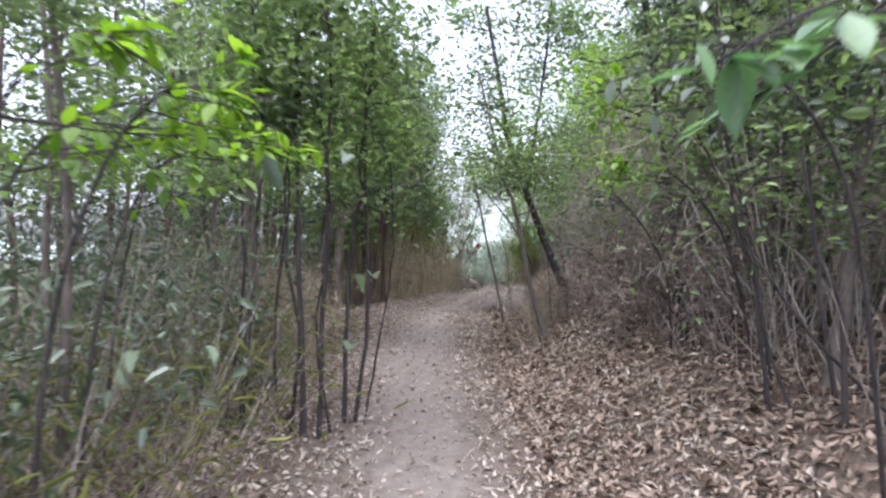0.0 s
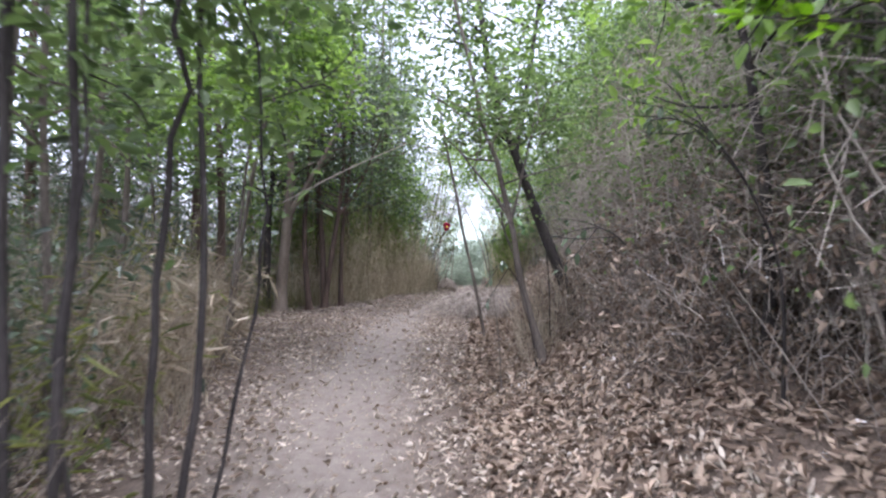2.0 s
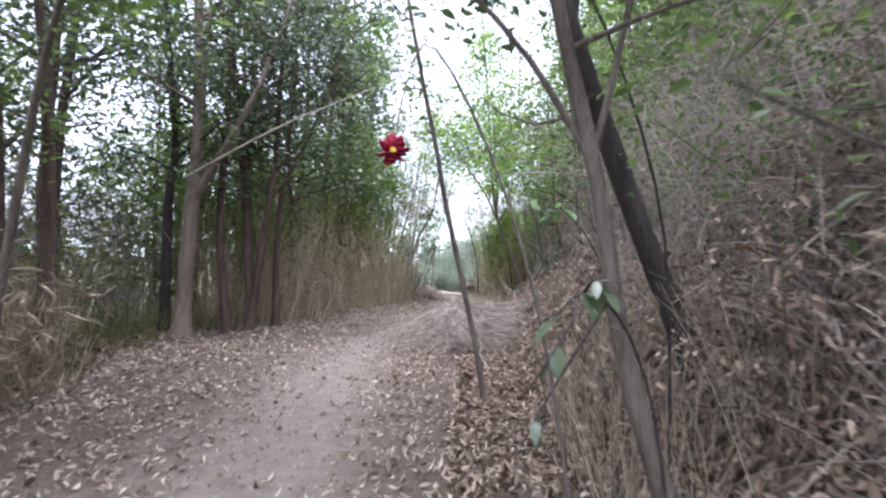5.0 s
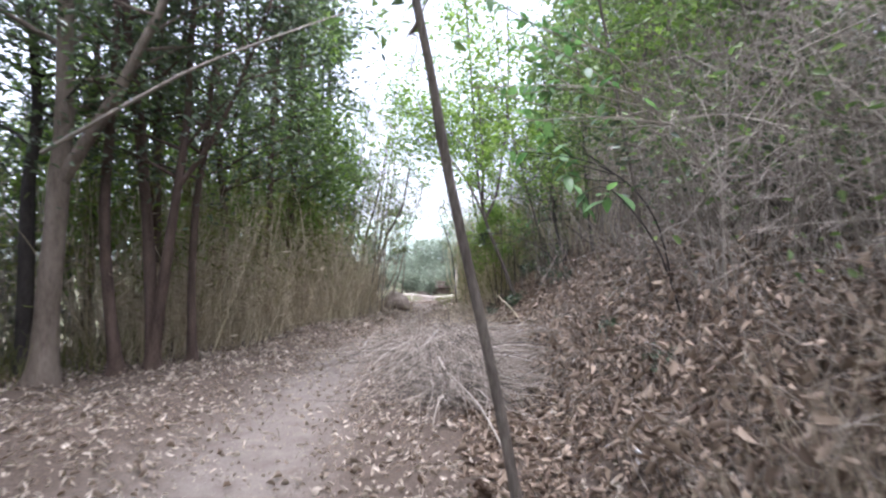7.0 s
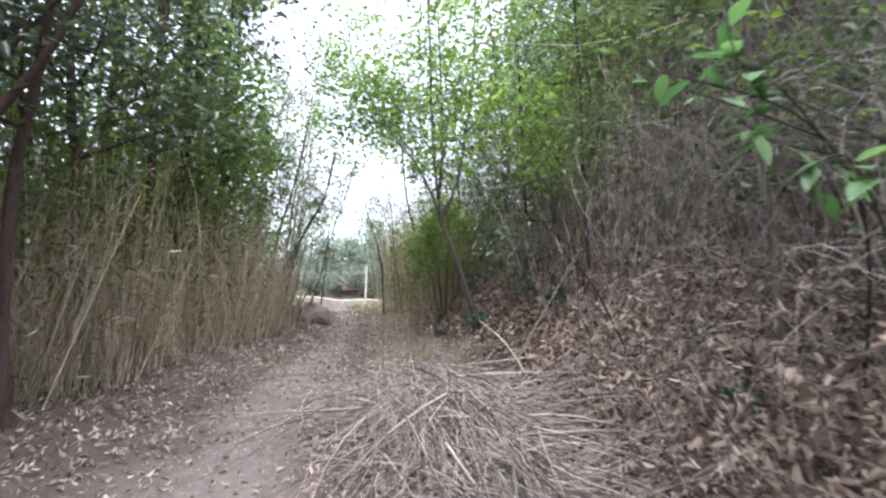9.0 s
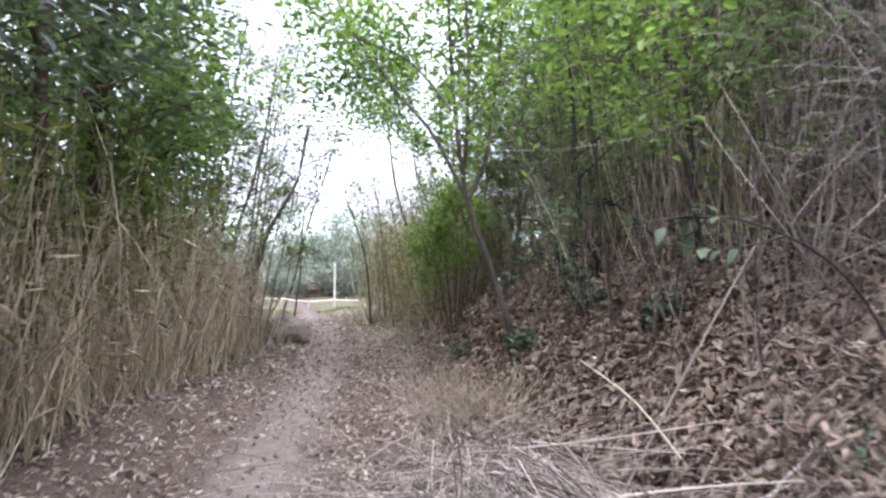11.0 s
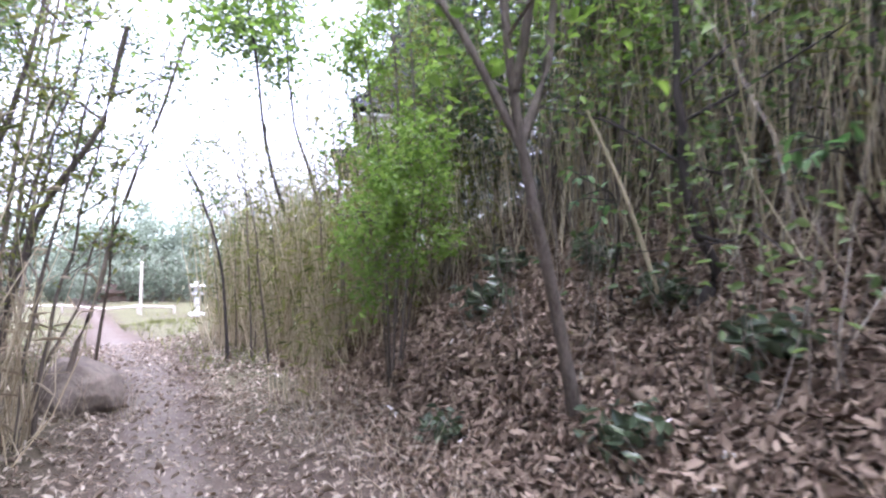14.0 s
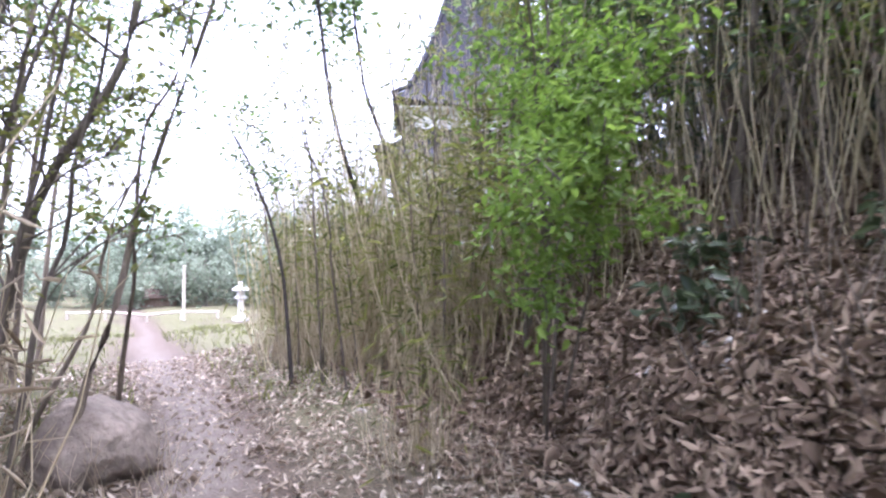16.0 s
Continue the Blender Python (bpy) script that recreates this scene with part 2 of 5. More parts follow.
def many_tubes(base, tip, bow, r0, r1, sides=3, seg=3):
    """Many bowed stalks at once: base, tip (n,3), bow (n,3) pushes the middle aside."""
    n = len(base)
    t = np.linspace(0, 1, seg + 1)
    p = base[:, None] * (1 - t)[None, :, None] + tip[:, None] * t[None, :, None] + bow[:, None] * (4 * t * (1 - t))[None, :, None]
    w = tip - base
    w = w / (np.linalg.norm(w, axis=1)[:, None] + 1e-9)
    ref = np.where(np.abs(w[:, 2:3]) > 0.95, [[1.0, 0, 0]], [[0, 0, 1.0]])
    a = np.cross(w, ref)
    a /= np.linalg.norm(a, axis=1)[:, None] + 1e-9
    b = np.cross(w, a)
    th = np.arange(sides) * 2 * np.pi / sides
    rad = (np.asarray(r0)[:, None] * (1 - t) + np.asarray(r1)[:, None] * t)
    ring = p[:, :, None] + rad[:, :, None, None] * (np.cos(th)[None, None, :, None] * a[:, None, None] + np.sin(th)[None, None, :, None] * b[:, None, None])
    i, j = np.meshgrid(np.arange(seg), np.arange(sides), indexing="ij")
    j2 = (j + 1) % sides
    f = np.stack([i * sides + j, i * sides + j2, (i + 1) * sides + j2, (i + 1) * sides + j], -1).reshape(-1, 4)
    f = (f[None] + (np.arange(n) * (seg + 1) * sides)[:, None, None]).reshape(-1, 4)
    return ring.reshape(-1, 3), f


def unit(v):
    return v / (np.linalg.norm(v, axis=-1, keepdims=True) + 1e-9)


def leaves(at, way, flat, length, width, fold=0.25, droop=0.15):
    """Many folded leaves: at (n,3) stalk ends, way where they point, flat their upper side; two four-cornered halves each."""
    way = unit(way)
    side = unit(np.cross(way, flat))
    up = np.cross(side, way)
    length, width = np.broadcast_to(length, len(at))[:, None], np.broadcast_to(width, len(at))[:, None]
    lift = up * width * fold
    base, tip = at, at + way * length - up * length * droop
    l1 = at + way * length * 0.3 - side * width * 0.5 + lift
    l2 = at + way * length * 0.68 - side * width * 0.4 + lift - up * length * droop * 0.4
    r1 = at + way * length * 0.3 + side * width * 0.5 + lift
    r2 = at + way * length * 0.68 + side * width * 0.4 + lift - up * length * droop * 0.4
    v = np.stack([base, l1, l2, tip, r2, r1], 1).reshape(-1, 3)
    f = np.array([[0, 3, 2, 1], [0, 5, 4, 3]])[None] + (np.arange(len(at)) * 6)[:, None, None]
    return v, f.reshape(-1, 4)


def walkway(y):
    return np.interp(y, [0, 4, 8, 12, 18.5], [0.05, 0.45, 0.5, 0.15, 0.8])


def strew_leaves(g, centres, spread, per, length, width, up=0.7, droop=0.15, hang=0.0, origin=(0, 0, 0)):
    """Leaves in loose clusters round the given centres, none at head height over the walked line."""
    c = np.repeat(np.asarray(centres, float), per, axis=0)
    at = c + g.normal(0, 1, c.shape) * np.asarray(spread)
    p = at + np.asarray(origin)
    at = at[~((np.abs(p[:, 0] - walkway(p[:, 1])) < 0.75) & (p[:, 2] < 2.35) & (p[:, 1] < 19))]
    n = len(at)
    way = g.normal(0, 1, (n, 3)) * [1, 1, 0.45] + [0, 0, -hang]
    flat = g.normal(0, 0.55, (n, 3)) + [0, 0, up]
    s = g.uniform(0.65, 1.25, n)
    return leaves(at, way, flat, length * s, width * s, droop=droop)


def on_land(x, y, up=0.0):
    return np.stack([x, y, land(x, y) + up], -1)


def spine(pts, k=14):
    """A smooth line through a few points."""
    pts = np.asarray(pts, float)
    t = np.linspace(0, len(pts) - 1, k)
    out = []
    for q in t:
        i = min(int(q), len(pts) - 2)
        u = q - i
        p0, p1, p2, p3 = pts[max(i - 1, 0)], pts[i], pts[i + 1], pts[min(i + 2, len(pts) - 1)]
        out.append(0.5 * (2 * p1 + (p2 - p0) * u + (2 * p0 - 5 * p1 + 4 * p2 - p3) * u * u + (3 * p1 - p0 - 3 * p2 + p3) * u**3))
    return np.array(out)


def wiggle(g, p, amount):
    w = np.cumsum(g.normal(0, amount, p.shape), axis=0)
    w -= np.linspace(0, 1, len(w))[:, None] * w[-1]
    w[:, 2] *= 0.3
    return p + w * np.linspace(0, 1, len(w))[:, None]


def tree(name, pts, radius, bark, leaf, seed, label, category="tree", limbs=6, reach=1.2, low=0.35, per=26, size=(0.09, 0.04), spread=0.28, twigs=3,
         group="", extra=(), tip=0.35, hang=0.1, rise=0.55, sub=1.0, bend=0.018):
    """A tree along a given leaning line: trunk, limbs as parts, a crown of single leaves. extra: further stems (points, radius)."""
    g = np.random.default_rng(seed)
    base = np.array(pts[0], float)
    base[2] = float(land(base[0], base[1])) - 0.05
    thing = tagged(new(name), label, category, group)
    thing.location = base
    crown = Pile()
    centres = []
    for s, (line, rad) in enumerate(((pts, radius), *extra)):
        line = np.array(line, float)
        if s == 0 or line[0][2] < 0.35 + land(line[0][0], line[0][1]):
            line[0][2] = float(land(line[0][0], line[0][1])) - 0.05
        p = wiggle(g, spine(line, 16), bend) - base
        r = rad * (1 - (1 - tip) * np.linspace(0, 1, 16) ** 0.9)
        if s == 0:
            r[0] *= 1.5
            r[1] *= 1.12
        r *= g.uniform(0.92, 1.08, 16)
        v, f = tube(p, r, 8)
        fill("trunk" if s == 0 else "stem", v, f, bark, thing, True)
        span = np.linalg.norm(p[-1] - p[0])
        wood = Pile()
        for k in range(limbs):
            u = low + (1 - low) * (k + g.uniform(0, 0.9)) / max(limbs, 1)
            i = min(int(u * 15), 15)
            a = g.uniform(0, 2 * np.pi)
            ln = reach * g.uniform(0.6, 1.15) * (1.15 - 0.5 * u)
            d = np.array([np.cos(a), np.sin(a), rise + g.normal(0, 0.25)])
            q = spine([p[i], p[i] + d * ln * 0.45 + g.normal(0, 0.06, 3), p[i] + d * ln * [1, 1, 0.85]], 7)
            v, f = tube(q, np.linspace(r[i] * 0.5, 0.004, 7), 5)
            fill("limb", v, f, bark, thing, True)
            for _ in range(twigs):
                j = g.integers(2, 7)
                e = q[j] + g.normal(0, 1, 3) * 0.33 * ln * sub
                w = spine([q[j], (q[j] + e) / 2 + g.normal(0, 0.04, 3), e], 4)
                wood.add(*tube(w, np.linspace(0.006, 0.002, 4), 3))
                centres += [w[1], w[2], w[3]]
            centres += [q[4], q[5], q[6]]
        centres.append(p[-1])
        if wood.n:
            tagged(wood.make("twigwork", bark, thing), kind="stuff")
    if per and centres:
        crown.add(*strew_leaves(g, np.array(centres), spread * 0.68, per, size[0], size[1], hang=hang, origin=base))
        crown.make("crown", leaf, thing)
    return thing


# ---- ground: one sheet to the horizon ----
def axis(lo, hi, step, far):
    out = list(np.arange(lo, hi + step / 2, step))
    s = step
    while out[-1] < far:
        s *= 1.3
        out.append(out[-1] + s)
    s = step
    while out[0] > -far:
        s *= 1.3
        out.insert(0, out[0] - s)
    return np.array(out)


gx, gy = axis(-5, 8, 0.12, 900), axis(-3, 30, 0.12, 900)
GX, GY = np.meshgrid(gx, gy, indexing="ij")
GZ = land(GX, GY)
ii, jj = np.meshgrid(np.arange(len(gx) - 1), np.arange(len(gy) - 1), indexing="ij")
cols = len(gy)
gf = np.stack([ii * cols + jj, (ii + 1) * cols + jj, (ii + 1) * cols + jj + 1, ii * cols + jj + 1], -1).reshape(-1, 4)
ground = tagged(fill("ground", np.stack([GX, GY, GZ], -1).reshape(-1, 3), gf, EARTH, None, True), "bare trodden earth trail through dark leaf-littered woodland soil", "ground", kind="structure")
cover = ground.data.color_attributes.new("cover", "FLOAT_COLOR", "POINT")
wear = np.clip(1.15 - np.abs(GX - trail_x(GY)) / (trail_half(GY) * np.where((GX < trail_x(GY)) & (GY < 15), 1.8, 1.2)), 0, 1).ravel()
wear *= np.interp(GY, [23, 29], [1, 0.45]).ravel()
green = (np.interp(GY, [19.5, 23, 60], [0, 0.85, 1.0]) * np.clip(np.abs(GX - trail_x(GY)) / 0.5 - 0.7, 0, 1)).ravel()
cover.data.foreach_set("color", np.stack([wear, green, 0 * wear, 0 * wear + 1], -1).astype(np.float32).ravel())


# ---- fallen leaves ----
def litter(name, label, mat, n, seed, x0, x1, ys, keep, size, lift=0.012, tilt=0.35):
    g = np.random.default_rng(seed)
    y = g.uniform(ys[0], ys[1], n)
    x = g.uniform(0, 1, n) * (x1(y) - x0(y)) + x0(y)
    ok = g.uniform(0, 1, n) < keep(x, y)
    x, y = x[ok], y[ok]
    k = len(x)
    e = 0.05
    nx, ny = -(land(x + e, y) - land(x - e, y)) / (2 * e), -(land(x, y + e) - land(x, y - e)) / (2 * e)
    flat = np.stack([nx, ny, np.ones(k)], -1) + g.normal(0, tilt, (k, 3))
    a = g.uniform(0, 2 * np.pi, k)
    way = np.stack([np.cos(a), np.sin(a), -nx * -1 * np.cos(a) * -1 - ny * np.sin(a) * -1 * -1 + g.normal(0, 0.18, k)], -1)
    s = g.uniform(0.55, 1.3, k) * size
    at = on_land(x, y, 0) + np.stack([0 * x, 0 * x, g.uniform(0.2, 1.6, k) * lift], -1)
    v, f = leaves(at, way, flat, s, s * g.uniform(0.18, 0.52, k), fold=g.uniform(-0.7, 1.4, k)[:, None], droop=g.uniform(-0.7, 0.8, k)[:, None])
    return tagged(fill(name, v, f, mat), label, "fallen leaves", kind="stuff")


def off_trail(x, y):
    return np.clip((np.abs(x - trail_x(y)) / trail_half(y) - 0.3) / 0.9, np.interp(y, [12, 16, 20], [0.13, 0.3, 0.42]), 1) * np.where(x < trail_x(y), np.where(y < 9, 0.75, 0.9), 1.0)


litter("fallen_leaves", "pale dry fallen leaves strewn over the trail and its verges", LEAF_PALE, 64000, 1, lambda y: left_edge(y) - 0.8, lambda y: bank_foot(y) + 0.6, (-1, 27), off_trail, 0.053, 0.018, 0.75)
litter("fallen_leaves", "brown dry fallen leaves covering the rising bank", LEAF_DRY, 125000, 2, lambda y: bank_foot(y) - 0.6, lambda y: bank_foot(y) + 6, (-1, 26), lambda x, y: np.clip(1.1 - (x - bank_foot(y)) / 8, 0.15, 1), 0.064, 0.04, 1.0)
litter("trail_grit", "pale bits of leaf and grit trodden into the trail", LEAF_PALE, 16000, 5, lambda y: trail_x(y) - 0.6, lambda y: trail_x(y) + 0.6, (-1, 27), lambda x, y: np.interp(y, [0, 14, 18], [0.45, 0.5, 1.0]), 0.02, 0.006, 0.5)
litter("fallen_leaves", "curled brown leaves heaped on the shaded bank", LEAF_DRY, 62000, 4, lambda y: bank_foot(y) - 0.1, lambda y: bank_foot(y) + 3.2, (13.5, 22.5), lambda x, y: 1 + 0 * x, 0.08, 0.05, 1.2)
litter("fallen_leaves", "dry leaf litter under the thicket", LEAF_DRY, 16000, 3, lambda y: left_edge(y) - 4, lambda y: left_edge(y), (-1, 27), lambda x, y: 0.7 + 0 * x, 0.085, 0.02, 0.45)


# ---- thickets of reeds and dwarf bamboo ----
def thicket(name, label, seed, n, place, height, mat=REED, leaf=None, per=0, size=(0.16, 0.022), lean=0.25, radius=0.006, low=0.45, branch=0.12, tend=(0, 0)):
    """Many thin stalks; leaf: narrow blades along their upper parts; tend: the way they lean on the whole."""
    g = np.random.default_rng(seed)
    x, y = place(g, n)
    base = on_land(x, y, -0.04)
    h = height(x, y) * g.uniform(0.45, 1.1, n)
    tip = base + np.stack([(g.normal(0, lean, n) + tend[0]) * h * 0.6, (g.normal(0, lean, n) + tend[1]) * h * 0.6, h], -1)
    bow = g.normal(0, 0.06, (n, 3)) * h[:, None]
    thing = Pile()
    thing.add(*many_tubes(base, tip, bow, g.uniform(0.6, 1.4, n) * radius, np.full(n, radius * 0.35), 3, 4))
    ob = tagged(thing.make(name, mat), label, "thicket", kind="stuff")
    if leaf and per:
        u = np.clip(low + (1 - low) * g.uniform(0, 1, (n, per)) ** 0.8, 0, 1)
        c = base[:, None] * (1 - u)[..., None] + tip[:, None] * u[..., None] + bow[:, None] * (4 * u * (1 - u))[..., None]
        c = c.reshape(-1, 3) + g.normal(0, branch, (n * per, 3))
        way = g.normal(0, 1, (n * per, 3)) * [1, 1, 0.5] + [0, 0, -0.3]
        s = g.uniform(0.6, 1.3, n * per)
        v, f = leaves(c, way, g.normal(0, 0.6, (n * per, 3)) + [0, 0, 0.7], size[0] * s, size[1] * s, droop=0.3)
        tagged(fill(name + "_foliage", v, f, leaf), label, "foliage", kind="stuff")
    return ob


def beside(edge, y0, y1, d0, d1, power=1.0):
    """A strip beside a line: d is the distance out from it (negative to its left)."""
    def place(g, n):
        y = g.uniform(y0, y1, n)
        return edge(y) + d0 + (d1 - d0) * g.uniform(0, 1, n) ** power, y
    return place


def tall(h):
    return lambda x, y: h + 0 * x


def bend_edge(y):
    return np.interp(y, [21, 22, 23, 24.5, 27], [3.5, 3.25, 2.95, 2.85, 3.3])


# left of the trail
thicket("reed_thicket", "tall dry tan reeds along the trail's edge", 11, 1250, beside(left_edge, 15.3, 21.6, 0.22, -0.9, 1.1), lambda x, y: 1.75 + 0.4 * np.sin(2.3 * y) + 0.3 * np.sin(5.1 * y + 3 * x), leaf=STRAW, per=2, lean=0.3, radius=0.0056, size=(0.16, 0.008), low=0.4)
thicket("reed_thicket", "leaning broken tan canes at the thicket's edge", 111, 110, beside(left_edge, 15.3, 20.8, 0.1, -0.4), tall(2.0), lean=0.6, radius=0.008)
thicket("bamboo_thicket", "dense green dwarf bamboo above dry canes", 12, 480, beside(left_edge, 15.8, 21.0, -0.8, -2.6), tall(3.9), leaf=LEAF_BRIGHT, per=30, lean=0.17, radius=0.009, low=0.54, branch=0.17, size=(0.15, 0.026))
thicket("bamboo_thicket", "olive dwarf bamboo with dry lower canes", 112, 420, beside(left_edge, 15.6, 21.2, -0.15, -1.3), tall(2.5), leaf=LEAF_OLIVE, per=9, lean=0.26, radius=0.008, low=0.6, branch=0.15, size=(0.15, 0.022))
thicket("weed_thicket", "dry grey-brown weeds and grass under young trees", 13, 2300, beside(left_edge, 1.7, 9.0, -0.15, -3.6), tall(1.0), mat=BRUSH, leaf=LEAF_OLIVE, per=5, lean=0.95, low=0.15, radius=0.003, size=(0.12, 0.0075), branch=0.1)
thicket("weed_thicket", "thin grey twigs and small green leaves among weeds", 113, 620, beside(left_edge, 1.5, 9.0, -0.35, -3.8), tall(1.75), mat=BRUSH, leaf=LEAF_DARK, per=14, lean=0.55, low=0.3, radius=0.0042, size=(0.075, 0.032), branch=0.16)
thicket("dry_grass", "pale dry grass tufts at the trail's verge", 14, 1300, beside(left_edge, 6.2, 11.5, 0.3, -0.8), tall(1.15), mat=STRAW, leaf=STRAW, per=2, lean=0.4, radius=0.0035, size=(0.2, 0.006), low=0.3)
thicket("dry_grass", "yellow-green grass at the foot of the trees", 114, 900, beside(left_edge, 11.0, 15.8, 0.2, -0.9), tall(0.6), mat=LEAF_OLIVE, lean=0.5, radius=0.004)
thicket("cane_thicket", "thin dry canes under the woodland edge", 15, 1100, beside(left_edge, 8.5, 15.6, -0.5, -3.2), tall(1.9), mat=TWIG, leaf=LEAF_OLIVE, per=3, lean=0.35)
# right of the trail, on the bank
thicket("cane_thicket", "tall dry canes with sparse leaves on the bank", 16, 820, beside(bank_foot, 16.0, 21.5, 1.4, 4.8), tall(2.8), leaf=LEAF_OLIVE, per=4, lean=0.22, radius=0.0075, tend=(-0.15, 0), size=(0.13, 0.016))
thicket("cane_thicket", "very tall dry canes crowding the bank", 122, 580, beside(bank_foot, 15.6, 22.0, 2.1, 5.5), tall(4.4), mat=BRUSH, leaf=LEAF_OLIVE, per=5, lean=0.2, radius=0.008, tend=(-0.12, 0), size=(0.13, 0.016), low=0.3)
thicket("cane_thicket", "few thin dry stems standing in leaf litter", 116, 170, beside(bank_foot, 14.6, 20.0, 0.5, 1.9), tall(2.0), mat=BRUSH, lean=0.3, radius=0.005, tend=(-0.15, 0))
thicket("reed_thicket", "upright dense tan reeds at the trail bend", 17, 1100, beside(bend_edge, 21.7, 26.5, 0.0, 2.0, 0.75), lambda x, y: 2.6 + 0.55 * np.sin(3.1 * x + 2 * y) + 0.35 * np.sin(7 * y), leaf=LEAF_OLIVE, per=8, lean=0.26, radius=0.0065, low=0.25, size=(0.13, 0.014))
thicket("reed_thicket", "dry tan reeds beside the boulder", 121, 420, beside(left_edge, 21.8, 24.5, -0.05, -0.9), tall(1.2), leaf=STRAW, per=2, lean=0.2, radius=0.006, size=(0.16, 0.012))
thicket("reed_thicket", "green dwarf bamboo shoots among dry reeds", 117, 300, beside(bend_edge, 21.0, 24.5, 0.3, 1.8), tall(2.0), leaf=LEAF_OLIVE, per=5, lean=0.2, radius=0.006, low=0.35)
thicket("dry_grass", "tan dry grass on the foot of the bank", 118, 700, beside(bank_foot, 7.9, 10.2, 0.05, 1.0), tall(0.7), mat=STRAW, lean=0.5, radius=0.0028)
thicket("dry_grass", "tan dry grass tufts beside the trail", 119, 420, beside(bank_foot, 15.4, 21.5, -0.95, -0.25), tall(0.38), mat=STRAW, lean=0.7, radius=0.003)
thicket("dry_grass", "flattened tuft of pale straw at the bank's foot", 124, 420, lambda g, n: (2.1 + g.normal(0, 0.3, n), 17.2 + g.normal(0, 0.3, n)), tall(0.42), mat=STRAW, lean=1.3, radius=0.0026)
thicket("brushwood", "tangled grey-brown dry brush on the bank", 18, 1250, beside(bank_foot, 7.0, 15.5, 1.6, 4.4), tall(1.8), mat=BRUSH, leaf=LEAF, per=1, size=(0.06, 0.03), lean=0.6, radius=0.005, tend=(-0.25, 0))
thicket("brushwood", "low brown brush among fallen leaves", 19, 650, beside(bank_foot, 1.6, 7.8, 0.9, 3.6), tall(1.1), mat=TWIG, leaf=LEAF_DRY, per=1, size=(0.07, 0.03), lean=0.6, radius=0.005)
thicket("grass", "short green and yellow grass in the open clearing", 20, 6500, lambda g, n: (g.uniform(-3, 10, n), 23.2 + 22 * g.uniform(0, 1, n) ** 1.6), lambda x, y: 0.16 * (np.abs(x - trail_x(y)) > 0.42) + 0.01, mat=LEAF_OLIVE, lean=0.6, radius=0.009)


def tangle(name, label, seed, n, place, h0, h1, mat, length=0.8, radius=0.003, dead=0, leaf=LEAF_DRY, size=(0.07, 0.03)):
    """Fine arching twigs that fill a hedge from h0 to h1 over the ground; dead: withered leaves that hang on each."""
    g = np.random.default_rng(seed)
    x, y = place(g, n)
    at = on_land(x, y, 0)
    at[:, 2] += h0 + (h1(x, y) - h0) * g.uniform(0, 1, n) ** 1.15
    way = unit(g.normal(0, 1, (n, 3)) * [0.8, 1.0, 0.55] + [-0.25, 0, 0.45]) * (length * g.uniform(0.35, 1.2, n))[:, None]
    a, b = at - way * 0.5, at + way * 0.5
    a[:, 2] = np.maximum(a[:, 2], land(a[:, 0], a[:, 1]) - 0.02)
    b[:, 2] = np.maximum(b[:, 2], land(b[:, 0], b[:, 1]) + 0.03)
    bow = g.normal(0, 0.06, (n, 3)) + [0, 0, 0.06]
    v, f = many_tubes(a, b, bow, g.uniform(0.5, 1.6, n) * radius, np.full(n, radius * 0.35), 3, 4)
    tagged(fill(name, v, f, mat), label, "thicket", kind="stuff")
    if dead:
        u = g.uniform(0, 1, (n, dead))[..., None]
        c = (a[:, None] * (1 - u) + b[:, None] * u + bow[:, None] * 4 * u * (1 - u)).reshape(-1, 3) + g.normal(0, 0.03, (n * dead, 3))
        k = g.uniform(0.5, 1.3, len(c))
        v, f = leaves(c, g.normal(0, 1, c.shape) + [0, 0, -0.7], g.normal(0, 1, c.shape), size[0] * k, size[1] * k, fold=0.4, droop=0.4)
        tagged(fill(name + "_foliage", v, f, leaf), label, "foliage", kind="stuff")


def hedge_top(low, high):
    """The tangle rises away from the trail."""
    return lambda x, y: np.interp(x - bank_foot(y), [0.2, 0.9, 1.8], [low, (low + high) * 0.6, high])


tangle("dry_tangle", "fine grey-tan dead twigs tangled over the bank", 401, 6500, beside(bank_foot, 7.6, 15.6, 0.75, 3.2, 0.8), 0.1, hedge_top(0.4, 2.5), TWIG, 0.75, 0.0026)
tangle("dry_tangle", "brown withered brush with hanging dead leaves", 402, 2600, beside(bank_foot, 4.4, 9.0, 0.9, 3.0, 0.9), 0.02, hedge_top(0.35, 1.5), BRUSH, 0.6, 0.003, dead=2, size=(0.058, 0.024))
tangle("dry_tangle", "brown withered brush with hanging dead leaves", 412, 1700, beside(bank_foot, 5.7, 9.0, 0.5, 1.8), 0.02, hedge_top(0.4, 1.3), BRUSH, 0.55, 0.003, dead=2, size=(0.055, 0.024))
tangle("dry_tangle", "grey twigs with scattered dull green leaves", 403, 4200, beside(bank_foot, 4.6, 10.5, 0.7, 3.0, 0.9), 0.7, hedge_top(0.9, 3.3), TWIG, 0.7, 0.0024, dead=1, leaf=LEAF, size=(0.055, 0.026))
tangle("dry_tangle", "short brown weeds among fallen leaves", 404, 2600, beside(bank_foot, 8.4, 15.0, 0.15, 1.6), 0.02, lambda x, y: 0.45 + 0 * x, BRUSH, 0.4, 0.0024, dead=2)
tangle("dry_tangle", "dark brown undergrowth high on the bank", 405, 2600, beside(bank_foot, 14.6, 21.0, 1.6, 4.6), 0.05, lambda x, y: 2.6 + 0 * x, BRUSH, 0.8, 0.0032, dead=1)


